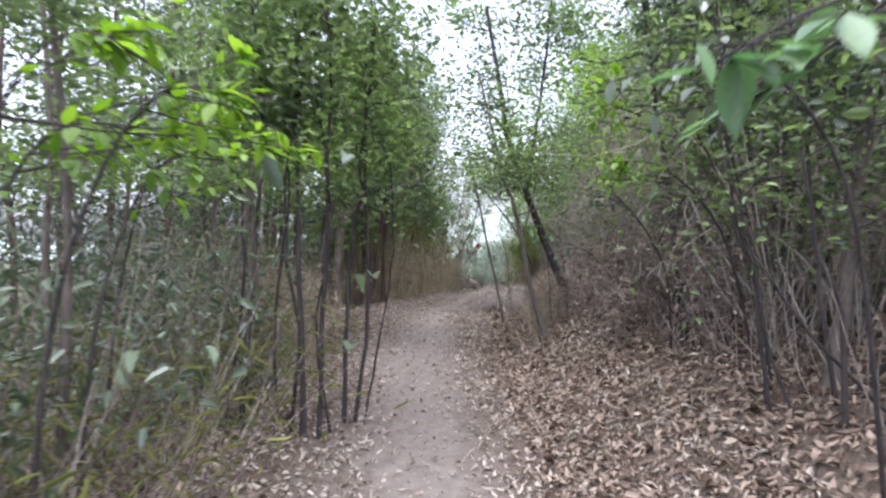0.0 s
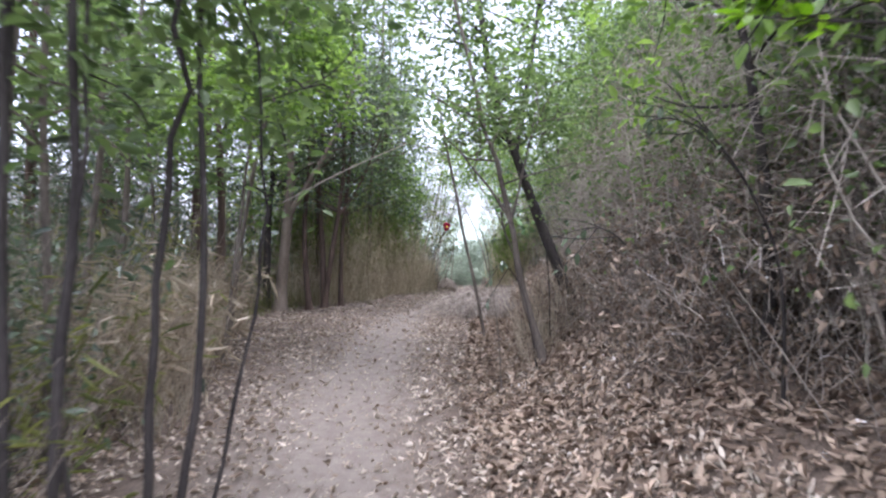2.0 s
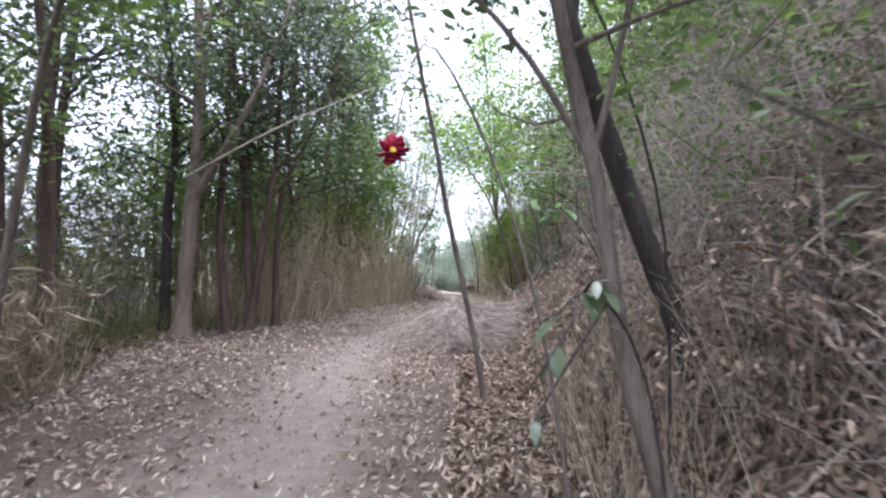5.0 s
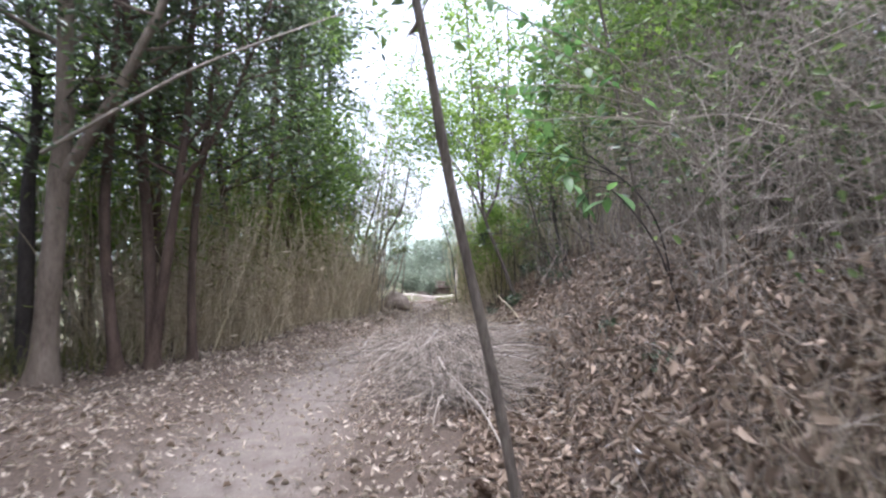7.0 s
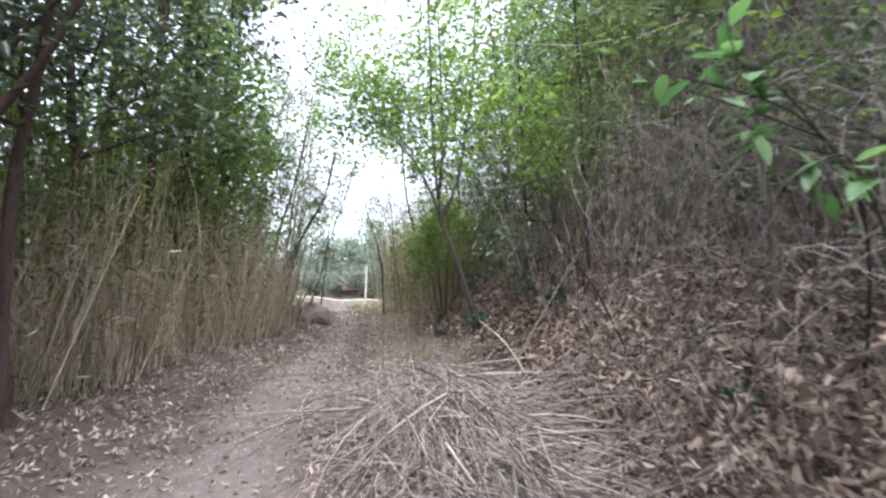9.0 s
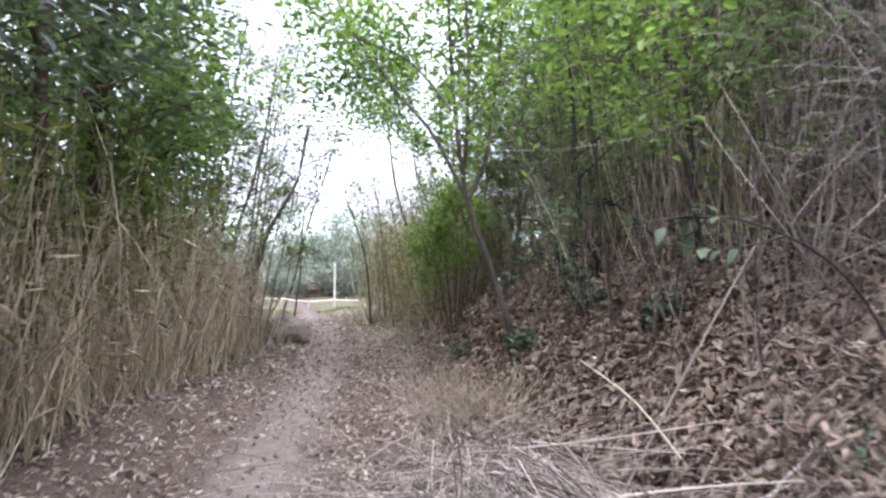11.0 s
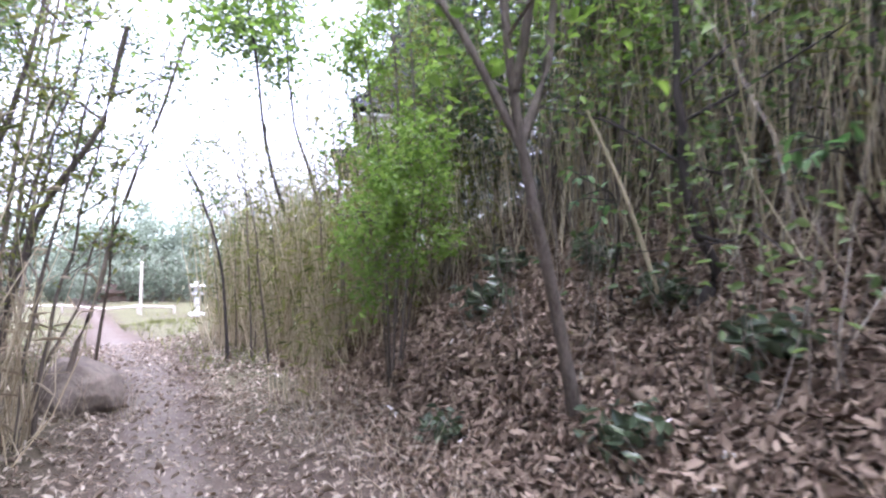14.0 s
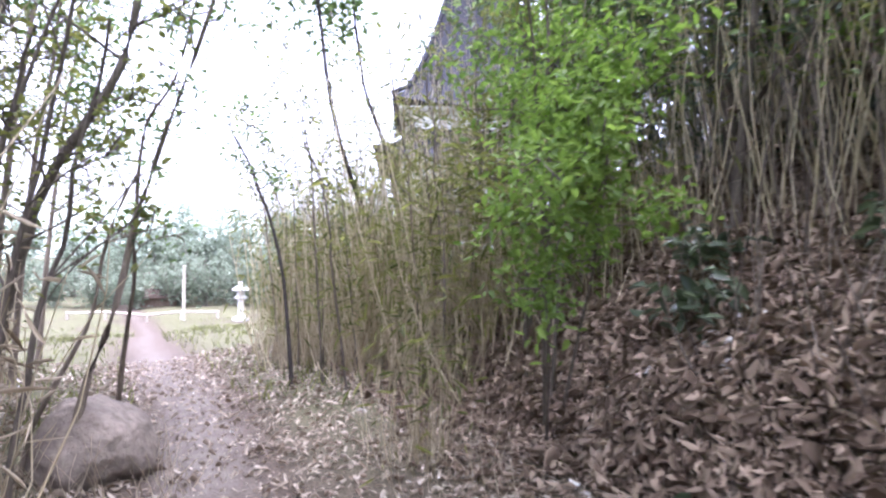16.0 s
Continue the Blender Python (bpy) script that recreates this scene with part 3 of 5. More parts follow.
tangle("undergrowth", "dense dark evergreen undergrowth between the trunks", 406, 3400, beside(left_edge, 9.0, 18.0, -1.6, -5.5), 0.05, lambda x, y: 3.3 + 0 * x, BRUSH, 0.7, 0.0035, dead=9, leaf=LEAF_DARK, size=(0.085, 0.036))
tangle("undergrowth", "dark leafy scrub high on the wooded bank", 407, 3400, beside(bank_foot, 15.5, 25.0, 2.3, 7.0), 0.1, lambda x, y: 3.6 + 0 * x, BRUSH, 0.9, 0.004, dead=8, leaf=LEAF_DARK, size=(0.1, 0.042))


# ---- dry shrubs: bare twigs with a few leaves ----
def shrub(name, x, y, h, wide, seed, label, twig=TWIG, leaf=LEAF, stems=22, side=5, per=3, size=(0.06, 0.028), group="", category="shrub", lean=(0, 0), twig_length=0.2, bare=0.3):
    g = np.random.default_rng(seed)
    base = np.array([x, y, float(land(x, y)) - 0.04])
    thing = tagged(new(name), label, category, group)
    thing.location = base
    b = g.normal(0, 0.07, (stems, 3)) * [1, 1, 0]
    a = g.uniform(0, 2 * np.pi, stems)
    r = wide * g.uniform(0.2, 1, stems)
    t = np.stack([np.cos(a) * r + lean[0] * h, np.sin(a) * r + lean[1] * h, h * g.uniform(0.55, 1.05, stems)], -1)
    bow = g.normal(0, 0.08, (stems, 3)) * h + [0, 0, 0.08 * h]
    v, f = many_tubes(b, t, bow, g.uniform(0.005, 0.011, stems), np.full(stems, 0.002), 4, 6)
    tagged(fill("branchwork", v, f, twig, thing), kind="stuff")
    u = g.uniform(bare, 1, (stems, side))
    c = (b[:, None] * (1 - u)[..., None] + t[:, None] * u[..., None] + bow[:, None] * (4 * u * (1 - u))[..., None]).reshape(-1, 3)
    e = c + (g.normal(0, 1, c.shape) * [1, 1, 0.7] + [0, 0, 0.35]) * twig_length * h * g.uniform(0.4, 1.2, (len(c), 1))
    v, f = many_tubes(c, e, g.normal(0, 0.03, c.shape) * h, np.full(len(c), 0.0035), np.full(len(c), 0.0015), 3, 3)
    tagged(fill("twigwork", v, f, twig, thing), kind="stuff")
    if per:
        v, f = strew_leaves(g, np.concatenate([e, (c + e) / 2]), 0.05, per, size[0], size[1], origin=base)
        fill("foliage", v, f, leaf, thing)
    return thing


def spread(kinds, places, group):
    g = np.random.default_rng(9)
    for i, (x, y, s) in enumerate(places):
        k = copy_thing(kinds[i % len(kinds)], pose(x, y, float(land(x, y)) - 0.04, 0, 0, g.uniform(0, 360)))
        k.scale = (s, s, s * g.uniform(0.85, 1.2))
        tagged(k, group=group)


def strip_places(edge, y0, y1, step, d0, d1, s0, s1, seed):
    g = np.random.default_rng(seed)
    out = []
    y = y0
    while y < y1:
        out.append((float(edge(y)) + g.uniform(d0, d1), y, g.uniform(s0, s1)))
        y += step * g.uniform(0.6, 1.4)
    return out


grey = [shrub("dry_shrub", 3.0, 9.3, 2.0, 0.8, 201, "twiggy grey-brown shrub, nearly bare, on the bank", per=2, leaf=LEAF, size=(0.05, 0.024), side=5, stems=20, group="shrubs on the bank"),
        shrub("dry_shrub", 3.2, 12.4, 2.4, 0.9, 202, "twiggy grey shrub with a few green leaves", per=2, leaf=LEAF, side=6, stems=18, group="shrubs on the bank"),
        shrub("dry_shrub", 3.4, 6.2, 1.7, 0.8, 203, "low twiggy shrub with dark evergreen leaves", per=2, leaf=LEAF_DARK, size=(0.075, 0.035), side=6, stems=18, group="shrubs on the bank")]
spread(grey, strip_places(bank_foot, 2.2, 16.0, 0.5, 1.3, 2.6, 0.7, 1.1, 41) + strip_places(bank_foot, 2.0, 22.0, 0.7, 2.8, 5.0, 0.9, 1.5, 42), "shrubs on the bank")
spread([grey[2]], strip_places(left_edge, 10.5, 17.0, 0.55, -5.0, -2.0, 1.1, 1.7, 45), "shrubs under the young trees")
spread(grey[:2], strip_places(bank_foot, 4.2, 8.6, 0.4, 0.9, 2.0, 0.8, 1.25, 46), "shrubs on the bank")
spread(grey[1:], strip_places(left_edge, 0.8, 9.0, 0.7, -2.6, -0.7, 0.5, 0.9, 43) + strip_places(left_edge, 9.0, 15.4, 0.8, -3.0, -1.2, 0.6, 0.9, 44), "shrubs under the young trees")

# bright leafy shrubs on the bank near the bend
shrub("leafy_shrub", 4.6, 21.6, 4.2, 0.8, 213, "tall leafy green bush behind the reeds", twig_length=0.12, bare=0.4, leaf=LEAF, stems=24, side=10, per=9, size=(0.085, 0.034))
thicket("reed_thicket", "small clump of yellow-green canes at the bend", 123, 40, lambda g, n: (2.62 + g.normal(0, 0.09, n), 21.1 + g.normal(0, 0.15, n)), tall(1.0), mat=REED, leaf=LEAF_OLIVE, per=3, lean=0.2, radius=0.004, low=0.3, size=(0.11, 0.012))
low_green = shrub("evergreen_seedling", 3.05, 18.1, 0.3, 0.18, 215, "small green seedling in the leaf litter", leaf=LEAF_DARK, stems=6, side=3, per=3, size=(0.1, 0.052), category="seedling", group="seedlings on the bank")
spread([low_green], [(3.5, 17.6, 1.0), (4.3, 19.2, 1.1), (3.9, 18.4, 0.9), (2.95, 19.5, 0.8), (3.9, 20.1, 1.2), (4.4, 20.3, 1.2), (2.6, 13.1, 0.6), (3.0, 13.8, 0.6), (2.5, 12.0, 0.6), (2.7, 14.6, 0.6), (3.3, 16.4, 0.8), (1.9, 9.7, 0.6)], "seedlings on the bank")

# ---- trees that can be told apart ----
tree("sapling_clump", [(-1.07, 4.3, 0), (-1.1, 4.3, 1.2), (-1.15, 4.35, 2.5), (-1.25, 4.4, 4.2)], 0.026, BARK_DARK, LEAF, 31, "clump of slender dark-barked saplings at the trail's edge", "sapling", bend=0.04, limbs=5, reach=0.6, low=0.74, per=9, size=(0.085, 0.04),
     extra=[([(-0.97, 4.35, 0), (-0.93, 4.4, 1.3), (-0.9, 4.4, 2.8), (-0.95, 4.5, 4.0)], 0.024), ([(-0.84, 4.75, 0), (-0.82, 4.8, 1.2), (-0.68, 4.8, 2.2), (-0.5, 4.8, 3.6)], 0.022),
            ([(-0.76, 4.8, 0), (-0.68, 4.8, 0.9), (-0.74, 4.9, 2.4), (-0.7, 5.0, 3.9)], 0.022), ([(-1.55, 4.3, 0), (-1.5, 4.3, 1.0), (-1.45, 4.4, 2.4), (-1.6, 4.5, 3.8)], 0.027),
            ([(-0.9, 4.5, 0), (-0.98, 4.5, 0.8), (-0.86, 4.55, 1.7), (-1.0, 4.6, 2.9)], 0.015), ([(-1.2, 4.4, 0), (-1.12, 4.4, 0.9), (-1.24, 4.45, 1.8), (-1.1, 4.5, 3.1)], 0.018), ([(-1.35, 4.6, 0), (-1.4, 4.6, 1.0), (-1.28, 4.6, 2.0), (-1.4, 4.7, 3.2)], 0.015), ([(-0.7, 5.0, 0), (-0.6, 5.0, 0.7), (-0.52, 5.0, 1.5), (-0.56, 5.05, 2.6)], 0.012), ([(-1.75, 4.5, 0), (-1.62, 4.5, 1.2), (-1.7, 4.6, 2.3), (-1.5, 4.6, 3.4)], 0.018)])
tree("bank_tree", [(3.3, 5.4, 0.8), (3.2, 5.4, 2.0), (3.0, 5.4, 3.2), (2.8, 5.5, 5.2)], 0.05, BARK_DARK, LEAF_DARK, 159, "dark evergreen tree with a heavy crown on the bank", limbs=20, reach=1.25, low=0.45, per=34, size=(0.09, 0.042), spread=0.32, rise=0.2)
tree("leaning_tree", [(1.45, 7.8, 0.3), (1.28, 7.85, 0.75), (1.19, 7.85, 1.1), (1.11, 7.85, 1.6), (0.95, 7.85, 2.19), (0.81, 7.85, 2.6), (0.5, 7.9, 4.0)], 0.042, BARK, LEAF, 32, "slender grey tree forking low and leaning over the trail", limbs=7, reach=0.8, low=0.55, per=9, size=(0.07, 0.034), bend=0.01,
     extra=[([(1.11, 7.85, 1.6), (0.9, 7.86, 1.93), (0.68, 7.88, 2.22), (0.5, 7.9, 2.38)], 0.014), ([(1.11, 7.85, 1.6), (1.2, 7.85, 2.0), (1.3, 7.87, 2.45), (1.36, 7.9, 2.9)], 0.014)])
tree("leaning_tree", [(2.05, 8.75, 0.6), (1.6, 8.8, 1.62), (1.3, 8.8, 2.4), (0.98, 8.85, 3.4), (0.7, 9.0, 5.4)], 0.075, BARK_DARK, LEAF, 33, "thick dark tree trunk leaning out from the bank", limbs=11, reach=1.25, low=0.55, per=20, size=(0.085, 0.04), extra=[([(1.3, 8.8, 2.4), (1.55, 9.0, 3.8), (1.8, 9.3, 5.8)], 0.04)])
tree("bank_tree", [(2.5, 6.0, 0.5), (2.45, 6.0, 1.8), (2.3, 6.1, 3.2), (2.1, 6.2, 5.6)], 0.045, BARK_DARK, LEAF_BRIGHT, 157, "leafy tree on the bank's foot beside the trail", limbs=13, reach=1.25, low=0.45, per=10, size=(0.095, 0.045), spread=0.26, rise=0.3)
tree("sapling_clump", [(2.1, 3.6, 0.6), (1.98, 3.6, 1.29), (1.87, 3.6, 1.83), (1.8, 3.7, 3.6)], 0.017, BARK_DARK, LEAF, 158, "clump of thin dark stems on the leafy bank", "sapling", bend=0.03, limbs=4, reach=0.7, low=0.68, per=6, size=(0.065, 0.03), extra=[([(2.2, 3.05, 0.5), (2.14, 3.05, 1.14), (2.0, 3.1, 1.7), (1.9, 3.2, 3.4)], 0.019), ([(2.4, 3.4, 0.5), (2.3, 3.4, 1.2), (2.25, 3.5, 2.4), (2.3, 3.5, 3.6)], 0.018), ([(2.45, 3.0, 0.5), (2.1, 3.2, 1.0), (1.8, 3.25, 1.6), (1.6, 3.3, 2.5)], 0.014), ([(2.6, 3.5, 0.5), (2.62, 3.2, 1.0), (2.5, 3.2, 1.7), (2.7, 3.2, 2.8)], 0.014), ([(2.15, 3.4, 0.5), (1.95, 3.5, 1.1), (1.85, 3.5, 1.9), (1.6, 3.5, 3.0)], 0.012)])
tree("bank_tree", [(3.05, 13.2, 0.6), (2.85, 13.2, 2.0), (2.5, 13.2, 3.6), (2.05, 13.2, 6.0)], 0.022, BARK, LEAF, 160, "slim leaning tree with a light crown above the brush", limbs=11, reach=0.95, low=0.5, per=14, size=(0.075, 0.036), spread=0.22, rise=0.3)
tree("bank_tree", [(3.3, 17.0, 0.6), (3.0, 16.8, 1.9), (2.5, 16.4, 3.2), (2.0, 16.0, 5.6)], 0.016, BARK, LEAF_BRIGHT, 161, "slim tree leaning out over the trail with bright leaves", limbs=14, reach=0.95, low=0.48, per=12, size=(0.075, 0.04), spread=0.2, rise=0.15)
tree("leaning_sapling", [(1.17, 10.64, 0.05), (1.11, 10.64, 0.35), (1.01, 10.64, 0.86), (0.85, 10.64, 1.54), (0.757, 10.64, 1.99), (0.674, 10.64, 2.42), (0.45, 10.65, 3.6)], 0.027, BARK, LEAF, 34, "thin grey sapling leaning towards the trail", "sapling", limbs=4, reach=0.6, low=0.82, per=4, bend=0.006, tip=0.6, size=(0.07, 0.034))
tree("forked_tree", [(-2.8, 14.5, 0.1), (-2.65, 14.5, 2.0), (-2.55, 14.5, 3.4), (-2.6, 14.5, 6.5)], 0.14, BARK_PALE, LEAF_DARK, 35, "pale brown tree with a low forked limb", limbs=9, reach=1.8, low=0.55, per=14, extra=[([(-2.65, 14.5, 2.0), (-2.05, 14.4, 2.95), (-1.65, 14.3, 3.7), (-1.1, 14.3, 5.2)], 0.08)])
fallen_branch = [(-2.7, 14.3, 2.3), (-1.6, 13.9, 2.8), (-0.9, 13.7, 3.1), (0.3, 13.8, 3.65)]
v, f = tube(spine(fallen_branch, 14), np.linspace(0.022, 0.006, 14), 6)
tagged(fill("dead_branch", v, f, TWIG, None, True), "long bare dead branch hanging across from the forked tree", "branch")
tree("forked_tree", [(-3.2, 14.9, 0.1), (-3.15, 14.9, 2.0), (-3.05, 14.9, 3.2), (-3.3, 14.8, 6.0)], 0.09, BARK_DARK, LEAF_DARK, 135, "dark tree close beside a paler trunk", limbs=9, reach=1.6, low=0.5, per=13)
tree("bank_tree", [(3.18, 18.53, 0.4), (2.88, 18.5, 1.15), (2.56, 18.48, 1.92), (2.42, 18.55, 2.9), (2.25, 18.7, 5.2), (2.1, 18.8, 7.4)], 0.041, BARK, LEAF_BRIGHT, 36, "grey tree with low spreading forks on the leafy bank", limbs=9, reach=1.1, low=0.45, per=12, size=(0.08, 0.045), tip=0.3, rise=0.4,
     extra=[([(2.56, 18.48, 1.92), (2.25, 18.8, 2.7), (1.8, 19.4, 3.5), (1.4, 20.1, 4.6), (1.25, 20.4, 6.2)], 0.026), ([(2.4, 18.6, 2.9), (2.1, 19.2, 3.6), (1.7, 19.9, 4.0), (1.3, 20.5, 4.3)], 0.018), ([(2.56, 18.48, 1.95), (2.8, 18.5, 2.6), (3.0, 18.6, 4.4), (3.0, 18.8, 6.8)], 0.032), ([(2.5, 18.48, 2.2), (2.5, 18.3, 3.0), (2.3, 18.2, 4.8)], 0.028), ([(1.9, 19.5, 3.4), (1.75, 20.2, 3.6), (1.65, 20.7, 3.5), (1.55, 21.0, 3.2)], 0.01)])
tree("leafy_bush", [(3.35, 20.75, 0), (3.15, 20.6, 1.2), (2.9, 20.45, 2.3), (2.6, 20.3, 3.0)], 0.016, BARK, LEAF_BRIGHT, 211, "loose bush of arching stems with fresh green leaves", "bush", limbs=8, reach=0.5, low=0.42, per=11, size=(0.055, 0.025), spread=0.1, twigs=4, rise=0.1, hang=0.4, sub=0.8,
     extra=[([(3.4, 20.8, 0), (3.4, 20.8, 1.6), (3.3, 20.75, 2.8), (3.1, 20.7, 3.9)], 0.016), ([(3.3, 20.7, 0), (3.0, 20.4, 0.9), (2.75, 20.2, 1.5), (2.55, 20.05, 1.65)], 0.011), ([(3.5, 20.85, 0), (3.6, 20.9, 1.5), (3.65, 20.95, 2.8), (3.5, 21.0, 4.3)], 0.016), ([(3.4, 20.7, 0), (3.3, 20.4, 1.0), (3.2, 20.2, 1.9), (3.05, 20.1, 2.3)], 0.011)])
tree("leafy_bush", [(3.9, 21.5, 0), (3.85, 21.45, 1.5), (3.75, 21.4, 3.0), (3.6, 21.4, 4.6)], 0.02, BARK, LEAF_OLIVE, 212, "tall olive-green bush with sparse small leaves", "bush", limbs=13, reach=0.7, low=0.3, per=8, size=(0.06, 0.027), spread=0.14, twigs=4, rise=0.2, hang=0.3, sub=0.8, extra=[([(4.0, 21.6, 0), (4.2, 21.6, 1.6), (4.3, 21.6, 3.2), (4.3, 21.7, 4.9)], 0.02)])
tree("bank_tree", [(3.92, 18.15, 0.8), (3.886, 18.17, 1.02), (3.968, 18.1, 1.3), (3.83, 18.21, 1.6), (3.75, 18.28, 2.22), (3.69, 18.33, 2.93), (3.6, 18.4, 4.8)], 0.05, BARK_DARK, LEAF, 38, "crooked dark tree trunk bent at its base on the bank", limbs=8, reach=1.3, low=0.5, per=16, size=(0.068, 0.032))
tree("bank_tree", [(3.9, 16.6, 0.8), (3.8, 16.6, 1.8), (3.75, 16.7, 3.0), (3.6, 16.8, 5.0)], 0.035, BARK_DARK, LEAF, 138, "thin dark tree standing on the leaf-covered bank", limbs=8, reach=1.2, low=0.55, per=16)
tree("twin_stem_tree", [(0.92, 22.02, -0.08), (1.02, 22.07, 0.41), (1.15, 22.1, 0.78), (1.22, 22.11, 1.07), (1.29, 22.18, 1.41), (1.34, 22.15, 1.57), (1.44, 22.08, 1.96), (1.56, 22.05, 2.32), (1.69, 22.02, 2.8), (1.79, 21.95, 3.25)], 0.024, BARK_PALE, LEAF, 39, "slender grey-brown stems leaning up beside the boulder", limbs=3, reach=0.5, low=0.75, per=2, size=(0.05, 0.025), spread=0.06, bend=0.004, tip=0.45,
     extra=[([(0.72, 22.1, -0.06), (0.79, 22.11, 0.23), (0.92, 22.08, 0.52), (1.06, 22.1, 0.82), (1.12, 22.18, 1.14), (1.19, 22.2, 1.41), (1.3, 22.18, 1.69)], 0.016), ([(1.22, 22.66, 0.14), (1.27, 22.44, 0.66), (1.3, 22.3, 1.03), (1.28, 22.19, 1.34)], 0.018), ([(1.29, 22.18, 1.43), (1.3, 22.18, 1.69), (1.34, 22.15, 2.0), (1.48, 22.05, 2.27), (1.58, 21.97, 2.75), (1.65, 21.92, 3.16)], 0.012)])
tree("leaning_tree", [(0.49, 23.37, 0.45), (0.62, 23.28, 0.77), (0.72, 23.21, 1.2), (0.85, 23.12, 1.67), (1.02, 22.99, 2.01), (1.25, 22.83, 2.46), (1.36, 22.75, 2.97), (1.44, 22.69, 3.45)], 0.045, BARK, LEAF, 139, "dark tree leaning across the gap beside the trail", limbs=8, reach=0.9, low=0.45, per=9, size=(0.055, 0.027), spread=0.1, twigs=5, bend=0.006, tip=0.5)
tree("leaning_tree", [(0.2, 22.6, 0), (0.3, 22.7, 1.4), (0.6, 22.7, 2.6), (0.9, 22.7, 4.2)], 0.04, BARK, LEAF_OLIVE, 140, "grey tree with fine bare twigs beside the trail", limbs=9, reach=0.9, low=0.3, per=7, size=(0.06, 0.026), spread=0.1, twigs=5)
tree("bushy_tree", [(-0.9, 20.8, 0), (-0.85, 20.8, 2), (-0.65, 20.9, 4), (-0.5, 20.9, 7.6)], 0.06, BARK_DARK, LEAF_BRIGHT, 141, "tall bushy green tree above the reeds", limbs=26, reach=1.0, low=0.2, per=15, size=(0.11, 0.05), spread=0.26)
tree("bushy_tree", [(-0.75, 22.1, 0), (-0.7, 22.1, 2), (-0.55, 22.0, 4), (-0.45, 22.0, 8.0)], 0.06, BARK_DARK, LEAF, 143, "tall dense green tree behind the reeds", limbs=22, reach=1.0, low=0.18, per=14, size=(0.115, 0.05), spread=0.28)
tree("bushy_tree", [(-1.2, 19.3, 0), (-1.05, 19.4, 2), (-0.9, 19.4, 4), (-0.8, 19.4, 8.0)], 0.06, BARK_RED, LEAF, 144, "tall dense tree rising out of the reed thicket", limbs=20, reach=1.05, low=0.38, per=13, size=(0.11, 0.05), spread=0.28)
tree("bushy_tree", [(-1.1, 24.2, 0), (-1.0, 24.2, 2), (-0.8, 24.2, 4), (-0.7, 24.2, 7.5)], 0.06, BARK_DARK, LEAF_DARK, 145, "tall dark evergreen tree behind the reeds", limbs=24, reach=1.3, low=0.15, per=20, size=(0.13, 0.06), spread=0.3)
tree("forked_tree", [(-1.98, 15.1, 0), (-1.74, 15.0, 1.4), (-1.52, 14.95, 2.9), (-1.3, 14.9, 6.5)], 0.075, BARK_RED, LEAF_DARK, 147, "red-brown tree trunk leaning at the woodland edge", limbs=10, reach=1.4, low=0.55, per=13, size=(0.09, 0.04), extra=[([(-1.62, 14.98, 2.1), (-1.2, 14.9, 2.7), (-0.8, 14.8, 3.6), (-0.5, 14.8, 4.6)], 0.035)])
for k, (x, y, dx, z) in enumerate(((0.45, 21.15, 0.35, 2.1), (0.6, 21.1, 0.4, 2.5), (0.7, 21.2, 0.35, 2.2), (0.5, 21.6, 0.55, 3.2))):
    tree("slim_tree", [(x, y, 0), (x + 0.1 * dx, y, z * 0.3), (x + 0.45 * dx, y - 0.05, z * 0.62), (x + dx, y - 0.1, z)], 0.017, BARK, LEAF_OLIVE, 340 + k, "dark crooked thin stem at the edge of the reeds", "sapling", limbs=5, reach=0.45, low=0.45, per=3, size=(0.05, 0.025), spread=0.06, rise=1.2, group="crooked stems beside the reeds", bend=0.03)
for k, (x, y, z) in enumerate(((0.72, 23.9, 5.2), (0.85, 25.2, 5.6), (1.05, 26.8, 6.0), (0.2, 24.6, 5.4), (0.1, 22.3, 5.0))):
    tree("twiggy_tree", [(x - 0.25, y, 0), (x - 0.1, y, z * 0.35), (x + 0.1, y + 0.05, z * 0.65), (x + 0.35, y + 0.1, z)], 0.03, BARK_PALE, LEAF_OLIVE if k % 2 else LEAF, 142 + 100 * k, "slender tree with fine bare twigs and sparse leaves", limbs=14, reach=0.9, low=0.25, per=7, size=(0.05, 0.024), spread=0.11, twigs=6, rise=0.9, group="twiggy trees past the boulder")
tree("slim_tree", [(2.78, 23.5, -0.13), (2.68, 23.6, 1.2), (2.45, 23.9, 2.1), (2.4, 24.4, 2.6)], 0.022, BARK_DARK, LEAF, 40, "thin dark sapling at the trail bend", "sapling", limbs=4, reach=0.4, low=0.5, per=5, size=(0.055, 0.03), spread=0.08, rise=0.9)
tree("slim_tree", [(4.0, 23.6, -0.07), (3.8, 23.7, 1.17), (3.3, 23.8, 2.5), (3.1, 23.9, 4.0), (2.9, 24.0, 5.4)], 0.035, BARK_DARK, LEAF, 41, "thin dark sapling with a broad leafy top among reeds", "sapling", limbs=9, reach=0.9, low=0.76, per=12, size=(0.09, 0.055), rise=0.4)
tree("slim_tree", [(4.4, 23.7, 0.3), (4.05, 23.9, 2.2), (3.75, 24.1, 3.4), (3.6, 24.2, 5.4)], 0.03, BARK_DARK, LEAF, 42, "thin dark sapling with a broad leafy top among reeds", "sapling", limbs=8, reach=0.9, low=0.76, per=12, size=(0.09, 0.055), rise=0.4)
g = np.random.default_rng(88)
